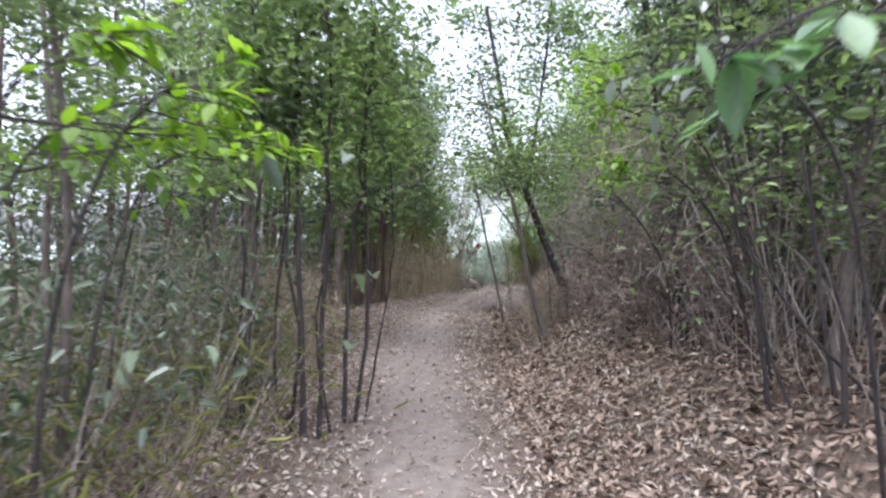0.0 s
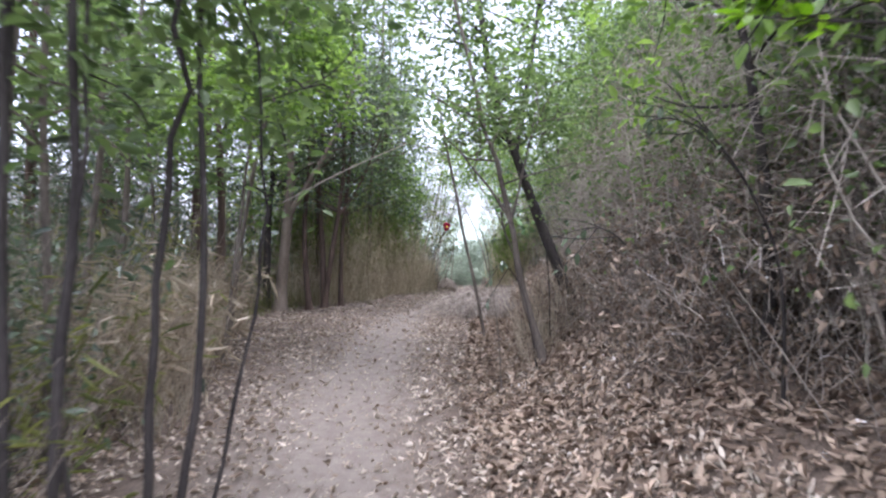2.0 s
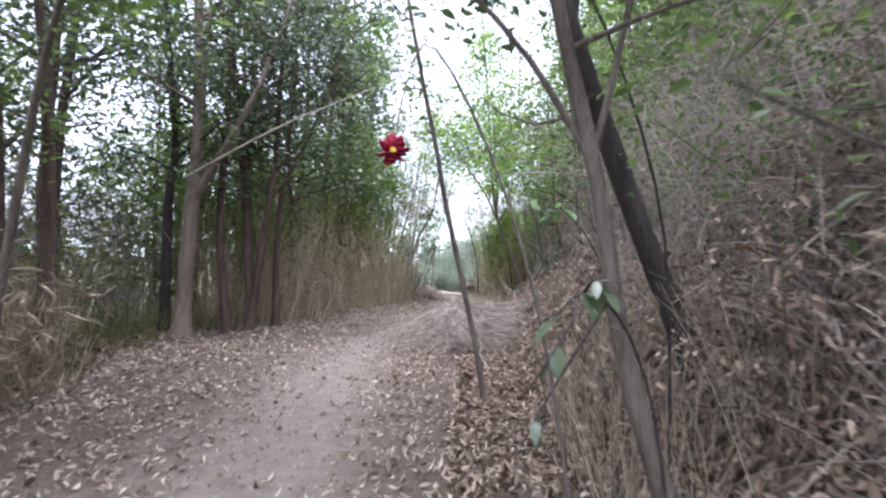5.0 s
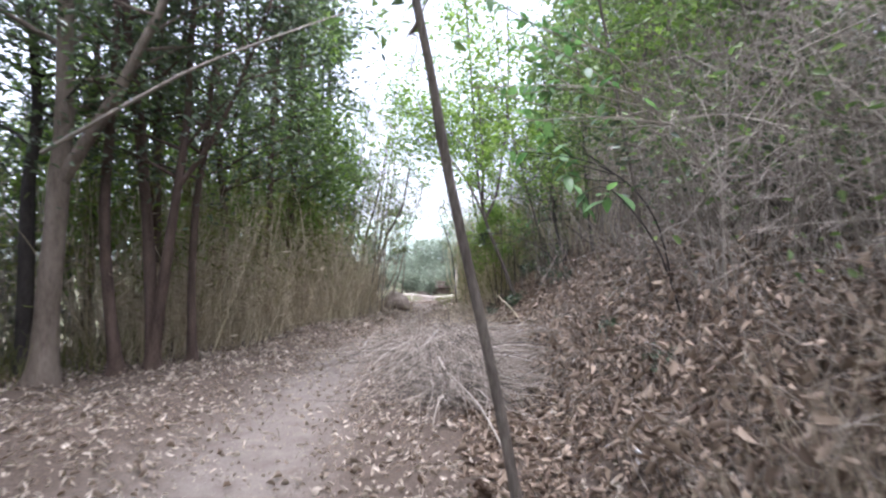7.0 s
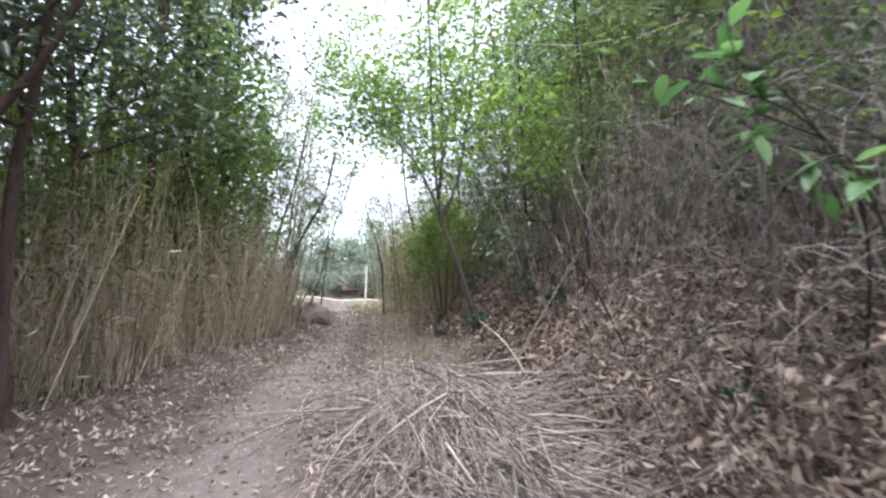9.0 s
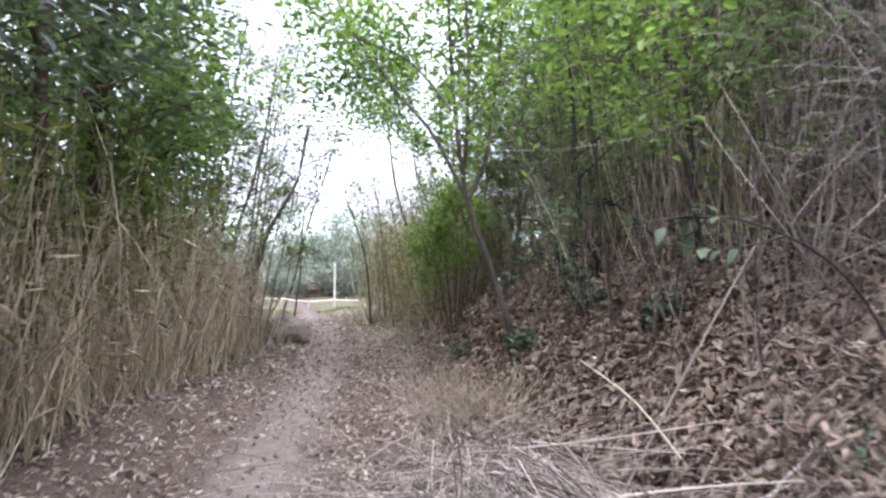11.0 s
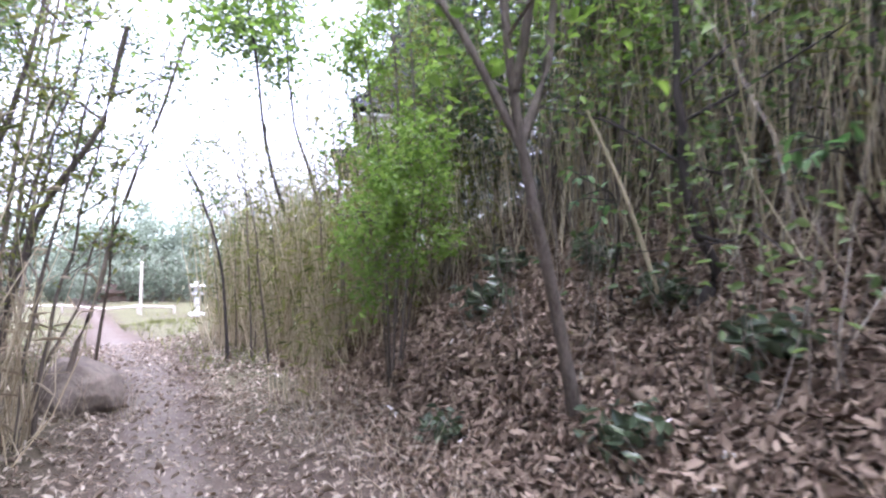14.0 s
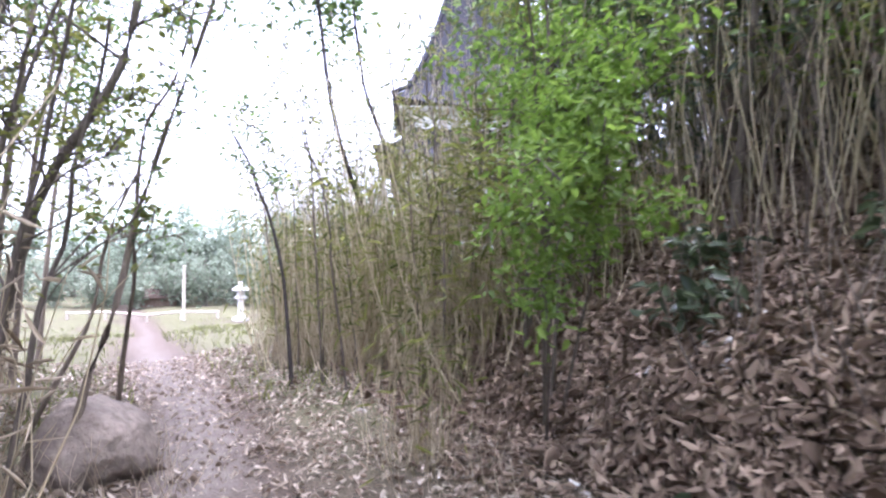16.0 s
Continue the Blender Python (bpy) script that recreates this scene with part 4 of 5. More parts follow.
for k in range(13):
    x, y, z = g.uniform(2.85, 4.2), g.uniform(21.9, 25.2), g.uniform(1.9, 3.2)
    x = max(x, float(bend_edge(y)) + 0.05)
    d, e = g.normal(-0.35, 0.25), g.normal(0, 0.15)
    tree("slim_tree", [(x, y, 0), (x + d * 0.3, y + e * 0.3, z * 0.45), (x + d * 0.55, y + e * 0.8, z * 0.8), (x + d * 1.2, y + e, z * 1.15)], g.uniform(0.008, 0.017), BARK, LEAF_OLIVE, 240 + k, "bare thin crooked stem rising from the reeds", "sapling", limbs=4, reach=0.5, low=0.4, per=2, size=(0.05, 0.025), spread=0.05, rise=1.0, group="stems in the reeds", bend=0.035)


# ---- woodland on both sides, in a few kinds ----
def stand(kinds, places, group):
    g = np.random.default_rng(5)
    for i, (x, y, s) in enumerate(places):
        k = copy_thing(kinds[i % len(kinds)], pose(x, y, float(land(x, y)) - 0.05, g.normal(0, 2), g.normal(0, 2), g.uniform(0, 360)))
        k.scale = (s, s, s * g.uniform(0.9, 1.15))
        tagged(k, group=group)


dark = [tree("woodland_tree", [(-5.2, 12.0, 0), (-5.1, 12.05, 2.5), (-5.25, 12.0, 5), (-5.1, 12.1, 8)], 0.10, BARK_RED, LEAF_DARK, 51, "tall dark evergreen woodland tree", limbs=14, reach=1.9, low=0.46, per=10, size=(0.115, 0.05), spread=0.28, group="woodland edge trees"),
        tree("woodland_tree", [(-3.9, 13.2, 0), (-4.0, 13.25, 2), (-3.8, 13.2, 4), (-3.9, 13.2, 7.5)], 0.075, BARK_RED, LEAF_DARK, 52, "tall dark evergreen woodland tree", limbs=13, reach=1.6, low=0.46, per=10, size=(0.115, 0.05), spread=0.28, group="woodland edge trees"),
        tree("woodland_tree", [(-2.2, 16.0, 0), (-2.3, 16.1, 2), (-2.2, 16.0, 4.5), (-2.0, 16.1, 7)], 0.08, BARK_RED, LEAF, 53, "tall leafy woodland tree with a slim trunk", limbs=13, reach=1.5, low=0.46, per=10, size=(0.115, 0.05), spread=0.28, group="woodland edge trees")]
places = [(-4.6, 14.6, 1.0), (-5.8, 16.2, 1.1), (-5.4, 13.0, 1.0), (-7.4, 12.0, 1.1), (-1.9, 17.4, 0.95), (-1.35, 18.5, 0.95), (-1.1, 19.5, 1.0), (-2.6, 17.9, 1.05), (-2.25, 14.9, 0.9), (-1.95, 15.1, 0.8), (-1.65, 15.5, 0.85), (-3.4, 11.7, 0.75), (-3.15, 11.9, 0.8), (-3.4, 16.6, 1.0), (-6.2, 14.2, 1.1), (-4.9, 9.8, 0.8), (-6.4, 8.2, 0.9), (-3.2, 18.6, 0.95), (-2.0, 19.2, 0.85), (-1.3, 20.6, 0.8), 
          (-5.4, 21.0, 1.1), (-1.6, 22.6, 0.8), (-7.5, 17.0, 1.2), (-8.8, 13.0, 1.2), (-9.0, 9.0, 1.2), (-8.2, 5.5, 1.1), (-10.5, 2.0, 1.2), (-3.4, 24.0, 0.8), (-7.5, 24.5, 1.1)]
stand(dark, places, "woodland edge trees")
young = [tree("young_tree", [(-2.6, 6.4, 0), (-2.65, 6.45, 1.6), (-2.5, 6.4, 3.4), (-2.4, 6.5, 5.2)], 0.04, BARK, LEAF, 54, "young tree with fresh green leaves and bare lower stem", limbs=12, reach=1.1, low=0.5, per=10, size=(0.095, 0.045), spread=0.22, group="young trees by the trail"),
         tree("young_tree", [(-3.3, 9.0, 0), (-3.2, 9.1, 1.8), (-3.1, 9.1, 3.2), (-2.9, 9.2, 5.4)], 0.045, BARK, LEAF, 55, "young leafy tree with slim grey stem", limbs=12, reach=1.2, low=0.45, per=9, size=(0.1, 0.048), spread=0.22, group="young trees by the trail")]
stand(young, [(-2.0, 2.9, 0.8), (-3.2, 4.6, 0.9), (-4.2, 6.6, 1.0), (-2.9, 7.6, 0.9), (-3.8, 10.8, 1.0), (-5.2, 3.4, 1.0), (-3.0, 1.6, 0.8), (-6.5, 0.5, 1.1), (-5.8, 5.8, 1.1), (-1.9, 5.8, 0.75), (-4.6, 8.0, 1.1)], "young trees by the trail")
tree("arching_tree", [(-2.3, 9.9, 0), (-2.1, 10.0, 1.8), (-1.8, 10.0, 3.2), (-1.3, 10.1, 4.6), (-1.0, 10.2, 5.6)], 0.036, BARK, LEAF, 155, "leafy tree arching over the trail with dense foliage", limbs=16, reach=1.25, low=0.48, per=28, size=(0.09, 0.043), spread=0.26, rise=0.1)
tree("arching_tree", [(-1.9, 8.6, 0), (-1.75, 8.7, 1.6), (-1.6, 8.8, 3.0), (-1.2, 8.9, 4.4)], 0.024, BARK, LEAF_BRIGHT, 156, "slim tree with bright leaves hanging over the trail", limbs=11, reach=1.1, low=0.55, per=26, size=(0.085, 0.042), spread=0.22, rise=0.1)
bankside = [tree("bank_tree", [(3.4, 4.6, 0.8), (3.3, 4.6, 2.2), (3.1, 4.7, 3.6), (2.9, 4.8, 5.2)], 0.05, BARK_DARK, LEAF, 56, "leafy young tree on the wooded bank", limbs=12, reach=1.5, low=0.3, per=12, size=(0.105, 0.05), spread=0.24, group="trees on the bank"),
            tree("bank_tree", [(5.5, 11.5, 1.5), (5.4, 11.5, 3), (5.2, 11.6, 5), (5.0, 11.6, 7)], 0.07, BARK, LEAF_DARK, 57, "grey-stemmed evergreen tree on the wooded bank", limbs=14, reach=1.7, low=0.25, per=11, size=(0.11, 0.048), spread=0.26, group="trees on the bank"),
            tree("bank_tree", [(4.9, 14.6, 1.5), (4.8, 14.6, 3), (4.6, 14.7, 4.6), (4.2, 14.8, 6.2)], 0.055, BARK, LEAF_BRIGHT, 58, "tall slim tree with light green leaves on the bank", limbs=13, reach=1.6, low=0.35, per=11, size=(0.105, 0.052), spread=0.26, group="trees on the bank")]
lofty = tree("bank_tree", [(4.5, 15.2, 1.4), (4.4, 15.2, 3.2), (4.2, 15.3, 5.2), (3.9, 15.4, 7.6)], 0.05, BARK, LEAF, 59, "tall slim tree with a high leafy crown on the bank", limbs=12, reach=1.7, low=0.5, per=10, size=(0.105, 0.052), spread=0.32, rise=0.25, group="trees on the bank")
stand([lofty], [(4.0, 13.2, 0.95), (4.8, 17.3, 1.0), (5.4, 13.6, 1.05), (4.2, 11.4, 0.9), (5.6, 15.8, 1.1), (3.9, 9.6, 0.85), (5.8, 10.2, 1.05), (6.6, 17.2, 1.1), (5.2, 19.0, 0.95), (6.3, 21.3, 1.0), (7.4, 19.2, 1.1), (4.9, 20.4, 0.85), (6.0, 23.0, 0.8), (4.7, 18.4, 0.9), (5.1, 16.3, 0.95), (5.7, 21.9, 0.95), (5.0, 14.5, 0.9), (4.6, 12.3, 0.9), (6.2, 19.3, 1.0)], "trees on the bank")
stand(bankside, [(7.0, 27.5, 0.5), (8.2, 29.5, 0.55), (9.6, 31.5, 0.6), (11.0, 34.0, 0.7), (12.5, 37.0, 0.75), (14.0, 39.0, 0.8), (8.6, 26.6, 0.6), (10.4, 28.4, 0.7), (5.5, 20.0, 0.85), (6.6, 21.0, 1.0), (5.0, 21.9, 0.75), (4.9, 19.5, 0.75), (7.6, 22.5, 1.0), (2.5, 3.6, 0.75), (4.4, 6.4, 0.9), (3.5, 6.8, 0.8), (3.9, 12.6, 0.8), (6.0, 18.0, 1.0), (6.6, 20.2, 1.0), (5.4, 20.6, 0.9), (6.6, 12.8, 1.1), (7.5, 9.4, 1.2), (6.4, 4.4, 1.1), (5.0, 1.5, 1.0), (9.0, 16.0, 1.2),
                 (9.0, 20.5, 1.1), (8.5, 6.0, 1.2), (9.5, 12.0, 1.2), (11, 18, 1.3), (7.6, 14.0, 1.1), (4.9, 4.2, 0.9)], "trees on the bank")


# ---- sprays of broad leaves reaching in beside the trail ----
def broad_leaf():
    """One cupped leaf, its stalk at the origin, pointing along y, of unit length."""
    bm = bmesh.new()
    rows = []
    for i in range(8):
        t = i / 7
        w = 0.26 * math.sin(math.pi * min(1, t * 1.02 + 0.02)) ** 0.75 * (1 - 0.35 * t)
        rows.append([bm.verts.new((k * w, t, 0.14 * abs(k) * w - 0.16 * t * t + 0.012 * math.sin(9 * t + 4 * k))) for k in (-1, -0.5, 0, 0.5, 1)])
    for a, b in zip(rows, rows[1:]):
        for k in range(4):
            bm.faces.new((a[k], a[k + 1], b[k + 1], b[k]))
    me = bpy.data.meshes.new("leaf")
    bm.to_mesh(me)
    bm.free()
    me.polygons.foreach_set("use_smooth", np.ones(len(me.polygons), bool))
    return me


def broad(mat):
    me = broad_leaf()
    me.materials.append(mat)
    return me


BROAD, BROAD_DARK, BROAD_FRESH = broad(LEAF_BROAD), broad(LEAF_DARK), broad(LEAF_FRESH)


def spray(name, pts, seed, label, count=14, size=0.11, mesh=None, start=0.45, bark=BARK_DARK, radius=0.012, droop=0.3, forks=2):
    """A thin shrub stem that arches from the ground, its end set with single broad leaves."""
    g = np.random.default_rng(seed)
    base = np.array(pts[0], float)
    base[2] = float(land(base[0], base[1])) - 0.04
    thing = tagged(new(name), label, "shrub")
    thing.location = base
    line = np.array(pts, float)
    line[0] = base
    p = spine(line, 18) - base
    v, f = tube(p, np.linspace(radius, 0.0025, 18), 6)
    fill("stem", v, f, bark, thing, True)
    lines = [p]
    for _ in range(forks):
        i = g.integers(9, 15)
        e = p[i] + (p[-1] - p[i]) * g.uniform(0.7, 1.1) + g.normal(0, 0.12, 3)
        q = spine([p[i], (p[i] + e) / 2 + g.normal(0, 0.03, 3), e], 8)
        v, f = tube(q, np.linspace(0.005, 0.002, 8), 5)
        fill("twig", v, f, bark, thing, True)
        lines.append(q)
    for k in range(count):
        q = lines[k % len(lines)]
        u = g.uniform(start if q is p else 0.35, 1.0)
        i = min(int(u * (len(q) - 1)), len(q) - 2)
        at = q[i] + (q[i + 1] - q[i]) * (u * (len(q) - 1) - i)
        o = new("leaf", mesh or BROAD)
        o.parent = thing
        out = Vector(q[i + 1] - q[i]).normalized() + Vector(g.normal(0, 0.8, 3)) + Vector((0, 0, -droop))
        o.rotation_mode = "QUATERNION"
        o.location, o.rotation_quaternion = Vector(at), out.to_track_quat("Y", "Z")
        s = size * g.uniform(0.7, 1.2)
        o.scale = (s, s, s)
    return thing


spray("leafy_spray", [(1.75, 1.7, 0.4), (1.5, 1.4, 1.6), (0.95, 1.1, 2.0), (0.45, 1.02, 1.82)], 301, "arching branch with broad fresh green leaves", count=22, size=0.125, forks=4)
spray("leafy_spray", [(1.9, 2.4, 0.5), (1.6, 2.2, 1.7), (1.1, 2.0, 2.2), (0.8, 1.9, 2.1)], 302, "arching branch with green leaves beside the trail", count=40, size=0.08, forks=6, mesh=BROAD_DARK)
spray("leafy_spray", [(-1.5, 2.0, 0), (-1.35, 1.95, 1.3), (-1.0, 1.9, 2.0), (-0.55, 1.9, 2.0)], 303, "thin branch with bright young leaves over the verge", count=70, size=0.09, forks=7, mesh=BROAD_FRESH)
spray("leafy_spray", [(-1.7, 2.6, 0), (-1.6, 2.6, 1.2), (-1.3, 2.6, 1.9), (-0.75, 2.6, 1.95)], 304, "thin branch with bright young leaves over the verge", count=70, size=0.09, forks=7, mesh=BROAD_FRESH)
spray("leafy_spray", [(-2.0, 2.3, 0), (-1.85, 2.25, 1.4), (-1.55, 2.2, 1.95), (-1.05, 2.15, 1.95)], 319, "thin branch with bright young leaves over the verge", count=80, size=0.1, forks=9, mesh=BROAD_FRESH)
spray("leafy_spray", [(-1.8, 2.1, 0), (-1.7, 2.0, 1.5), (-1.4, 1.9, 2.15), (-0.95, 1.8, 2.2)], 320, "thin branch with bright young leaves over the verge", count=70, size=0.1, forks=8, mesh=BROAD_FRESH)
spray("leafy_spray", [(-2.0, 3.3, 0), (-1.9, 3.3, 1.3), (-1.6, 3.25, 2.1), (-1.1, 3.2, 2.35)], 316, "thin branch with bright young leaves over the verge", count=80, size=0.09, forks=8, mesh=BROAD_FRESH)
spray("leafy_spray", [(2.3, 3.9, 0.5), (2.05, 3.85, 1.6), (1.55, 3.8, 2.5), (0.9, 3.8, 2.55)], 317, "arching branch with yellow-green leaves on the bank", count=80, size=0.08, forks=8, mesh=BROAD_FRESH)
spray("leafy_spray", [(2.4, 4.3, 0.5), (2.1, 4.2, 1.6), (1.6, 4.1, 2.1), (1.1, 4.0, 2.1)], 318, "arching branch with yellow-green leaves on the bank", count=70, size=0.09, forks=8, mesh=BROAD_FRESH)
spray("leafy_spray", [(2.7, 11.4, 0.9), (2.4, 11.3, 1.7), (1.8, 11.05, 2.15), (1.15, 11.0, 2.1)], 305, "arching twig with bright green leaves", count=64, size=0.085, forks=9, radius=0.006, bark=TWIG, start=0.3)
spray("leafy_spray", [(2.9, 11.9, 0.9), (2.5, 11.8, 1.9), (2.0, 11.6, 2.5), (1.4, 11.5, 2.6)], 315, "arching twig with bright green leaves", count=64, size=0.085, forks=9, radius=0.006, bark=TWIG, start=0.3)
spray("leafy_spray", [(3.0, 12.7, 1.0), (2.7, 12.5, 1.6), (2.2, 12.4, 2.0), (1.5, 12.4, 2.1)], 306, "arching twig with large pale-backed leaves", count=26, size=0.16, forks=4, radius=0.01)
spray("leafy_spray", [(2.9, 12.4, 0.9), (2.6, 12.3, 1.4), (2.2, 12.2, 1.8), (1.95, 12.15, 1.75)], 307, "low twig with large drooping green leaves", count=12, size=0.17, forks=2, radius=0.009)
spray("leafy_spray", [(2.9, 14.4, 0.8), (2.5, 14.5, 1.3), (2.0, 14.6, 1.55), (1.6, 14.65, 1.5)], 308, "thin twig with small blue-green leaves", count=22, size=0.08, forks=4, radius=0.008, mesh=BROAD_DARK)
spray("leafy_spray", [(2.3, 6.9, 0.6), (2.1, 6.9, 1.1), (1.7, 6.85, 1.5), (1.2, 6.85, 1.4)], 309, "low branch with dull green leaves on the bank", count=26, size=0.085, forks=4, mesh=BROAD_DARK)
spray("leafy_spray", [(2.2, 5.4, 0.5), (2.1, 5.3, 1.3), (1.7, 5.2, 1.9), (1.3, 5.2, 2.0)], 310, "branch with mixed green leaves hanging from the bank", count=46, size=0.07, forks=6, mesh=BROAD_DARK)
spray("leafy_spray", [(4.2, 17.2, 1.0), (3.8, 17.3, 1.7), (3.4, 17.3, 1.9), (3.0, 17.3, 1.8)], 311, "thin branch of fresh leaves over the leafy bank", count=30, size=0.085, forks=5)
spray("leafy_spray", [(4.0, 18.9, 0.8), (3.8, 18.7, 1.5), (3.4, 18.5, 1.75), (3.0, 18.4, 1.7)], 312, "thin branch of fresh leaves over the leafy bank", count=30, size=0.08, forks=5)
spray("camellia_sprig", [(1.35, 7.7, 0.3), (1.2, 7.6, 0.9), (0.98, 7.45, 1.2), (0.8, 7.4, 1.05)], 313, "drooping sprig with dark glossy leaves", count=16, size=0.08, forks=3, mesh=BROAD_DARK, radius=0.006, droop=0.8)
spray("camellia_sprig", [(1.6, 8.3, 0.4), (1.5, 8.2, 1.5), (1.0, 8.0, 2.45), (0.45, 7.9, 2.4)], 314, "drooping sprig with dark glossy leaves", count=14, size=0.08, forks=2, mesh=BROAD_DARK, radius=0.008, droop=0.9, start=0.7)


# ---- the red camellia flower, on its own thin stem ----
def camellia():
    at = Vector((0.47, 7.35, 1.53))
    root = Vector((0.98, 7.5, float(land(0.98, 7.5)) - 0.03))
    thing = tagged(new("camellia"), "single crimson camellia flower on a thin bare stem", "flower")
    thing.location = root
    rel = at - root
    p = spine([(0, 0, 0), (-0.05, 0, 0.7), (-0.2, -0.05, 1.35), (-0.42, -0.1, 1.78), tuple(rel + Vector((0, 0, 0.035)))], 20)
    v, f = tube(p, np.linspace(0.007, 0.002, 20), 5)
    fill("stem", v, f, BARK, thing, True)
    for ring, n, r in ((0, 7, 0.036), (1, 6, 0.024), (2, 4, 0.012)):
        for k in range(n):
            bm = bmesh.new()
            bmesh.ops.create_uvsphere(bm, u_segments=8, v_segments=6, radius=1)
            for v in bm.verts:
                v.co = Vector((v.co.x * 0.021, v.co.y * 0.024, v.co.z * 0.004 + 0.010 * v.co.y * v.co.y))
            me = bpy.data.meshes.new("petal")
            bm.to_mesh(me)
            bm.free()
            me.polygons.foreach_set("use_smooth", np.ones(len(me.polygons), bool))
            me.materials.append(PETAL)
            o = new("petal", me)
            o.parent = thing
            a = 2 * math.pi * (k + 0.5 * ring) / n
            d = Vector((math.cos(a), -0.35 - 0.3 * ring, math.sin(a))).normalized()
            o.rotation_mode = "QUATERNION"
            o.location, o.rotation_quaternion = rel + d * r * 0.5, d.to_track_quat("Y", "Z")
    bm = bmesh.new()
    bmesh.ops.create_cone(bm, cap_ends=True, segments=8, radius1=0.009, radius2=0.006, depth=0.02, matrix=Matrix.Translation(rel + Vector((0, -0.024, 0))) @ Matrix.Rotation(1.57, 4, "X"))
    me = bpy.data.meshes.new("stamens")
    bm.to_mesh(me)
    bm.free()
    me.materials.append(STAMEN)
    o = new("stamens", me)
    o.parent = thing


camellia()


# ---- heap of cut canes and dry grass beside the trail ----
def brush_pile():
    g = np.random.default_rng(77)

    def draped(n, r0, mat, name, label, category, reach):
        """Canes that hang down from the heap's ridge to the ground round it."""
        y0 = g.uniform(13.2, 16.2, n)
        x0 = 1.3 + g.normal(0, 0.2, n)
        top = np.stack([x0, y0, land(x0, y0) + g.uniform(0.05, 0.58, n) * np.interp(y0, [12.9, 13.6, 15.2, 16.3], [0.5, 1, 1, 0.5])], -1)
        a = np.radians(np.where(g.uniform(0, 1, n) < 0.66, g.normal(-60, 34, n), g.uniform(-180, 180, n)))
        ln = g.uniform(0.3, 1.0, n) * reach * (1 + 0.35 * np.sin(4 * y0))
        s = g.uniform(0.0, 0.45, n)
        x0, y0 = x0 + np.cos(a) * ln * s * 0.7, y0 + np.sin(a) * ln * s * 0.7
        top = np.stack([x0, y0, top[:, 2] * (1 - s) + 0.05 * g.normal(0, 1, n)], -1)
        x1, y1 = x0 + np.cos(a) * ln, y0 + np.sin(a) * ln
        foot = np.stack([x1, y1, land(x1, y1) + g.uniform(0.0, 0.2, n)], -1)
        bow = g.normal(0, 0.05, (n, 3)) + [0, 0, 0.04]
        v, f = many_tubes(top, foot, bow, g.uniform(0.6, 1.3, n) * r0, np.full(n, r0 * 0.4), 4, 5)
        tagged(fill(name, v, f, mat), label, category, kind="stuff")

    draped(650, 0.004, BRUSH, "brush_pile", "heap of cut dry canes and grass beside the trail", "brush pile", 0.9)
    draped(800, 0.0035, BRUSH, "brush_pile", "heap of cut dry canes and grass beside the trail", "brush pile", 0.75)
    draped(45, 0.009, TWIG, "cut_branches", "crooked grey cut branches lying on the brush heap", "branches", 1.2)
    draped(1500, 0.0036, BRUSH, "cut_branches", "grey cut branches lying on the brush heap", "branches", 1.05)


brush_pile()


def fallen_cane(a, b, r, mat, label):
    a, b = np.array(a, float), np.array(b, float)
    p = spine([a, (a + b) / 2 + [0.02, 0.0, 0.06], b], 9)
    v, f = tube(p, np.linspace(r, r * 0.5, 9), 6)
    tagged(fill("fallen_cane", v, f, mat, None, True), label, "cane")


fallen_cane((2.25, 15.6, land(2.25, 15.6)), (2.95, 15.3, 1.5), 0.009, TWIG, "dry tan cane leaning out of the leaf litter")
fallen_cane((2.5, 15.3, land(2.5, 15.3)), (2.2, 15.9, 0.75), 0.009, REED, "dry tan cane leaning out of the leaf litter")
fallen_cane((1.35, 11.6, land(1.35, 11.6)), (1.05, 12.3, 0.5), 0.008, TWIG, "dead grey twig stuck in the verge")
fallen_cane((3.9, 18.4, land(3.9, 18.4)), (3.4, 18.7, 2.3), 0.018, REED, "broken pale cane leaning on the bank")
fallen_cane((-1.55, 16.0, land(-1.55, 16.0)), (-1.0, 16.6, 1.9), 0.008, REED, "broken pale cane leaning at the thicket's edge")
fallen_cane((1.35, 17.9, land(1.35, 17.9)), (2.3, 16.6, land(2.3, 16.6) + 0.1), 0.005, STRAW, "long dry cane lying across the verge")


# ---- the boulder ----
def boulder(x, y, rx, ry, rz):
    bm = bmesh.new()
    bmesh.ops.create_icosphere(bm, subdivisions=5, radius=1)
    for v in bm.verts:
        d = v.co.normalized()
        k = 1 + 0.22 * noise.noise(d * 1.3 + Vector((3, 1, 7))) + 0.09 * noise.noise(d * 3.5) + 0.03 * noise.noise(d * 9) + 0.012 * noise.noise(d * 25)
        for p, h in (((0.5, -0.2, 0.85), 0.80), ((-0.6, -0.6, 0.5), 0.86), ((0.8, -0.5, 0.2), 0.84)):
            q = d.dot(Vector(p).normalized()) * k
            if q > h:
                k *= 1 - 0.75 * (q - h) / q
        v.co = Vector((d.x * rx, d.y * ry, d.z * rz)) * k
    me = bpy.data.meshes.new("boulder")
    bm.to_mesh(me)
    bm.free()
    me.polygons.foreach_set("use_smooth", np.ones(len(me.polygons), bool))
    me.materials.append(ROCK)
    ob = tagged(new("boulder", me), "rounded weathered brown-grey boulder beside the trail", "boulder")
    ob.location = (x, y, float(land(x, y)) + rz * 0.5)
    return ob


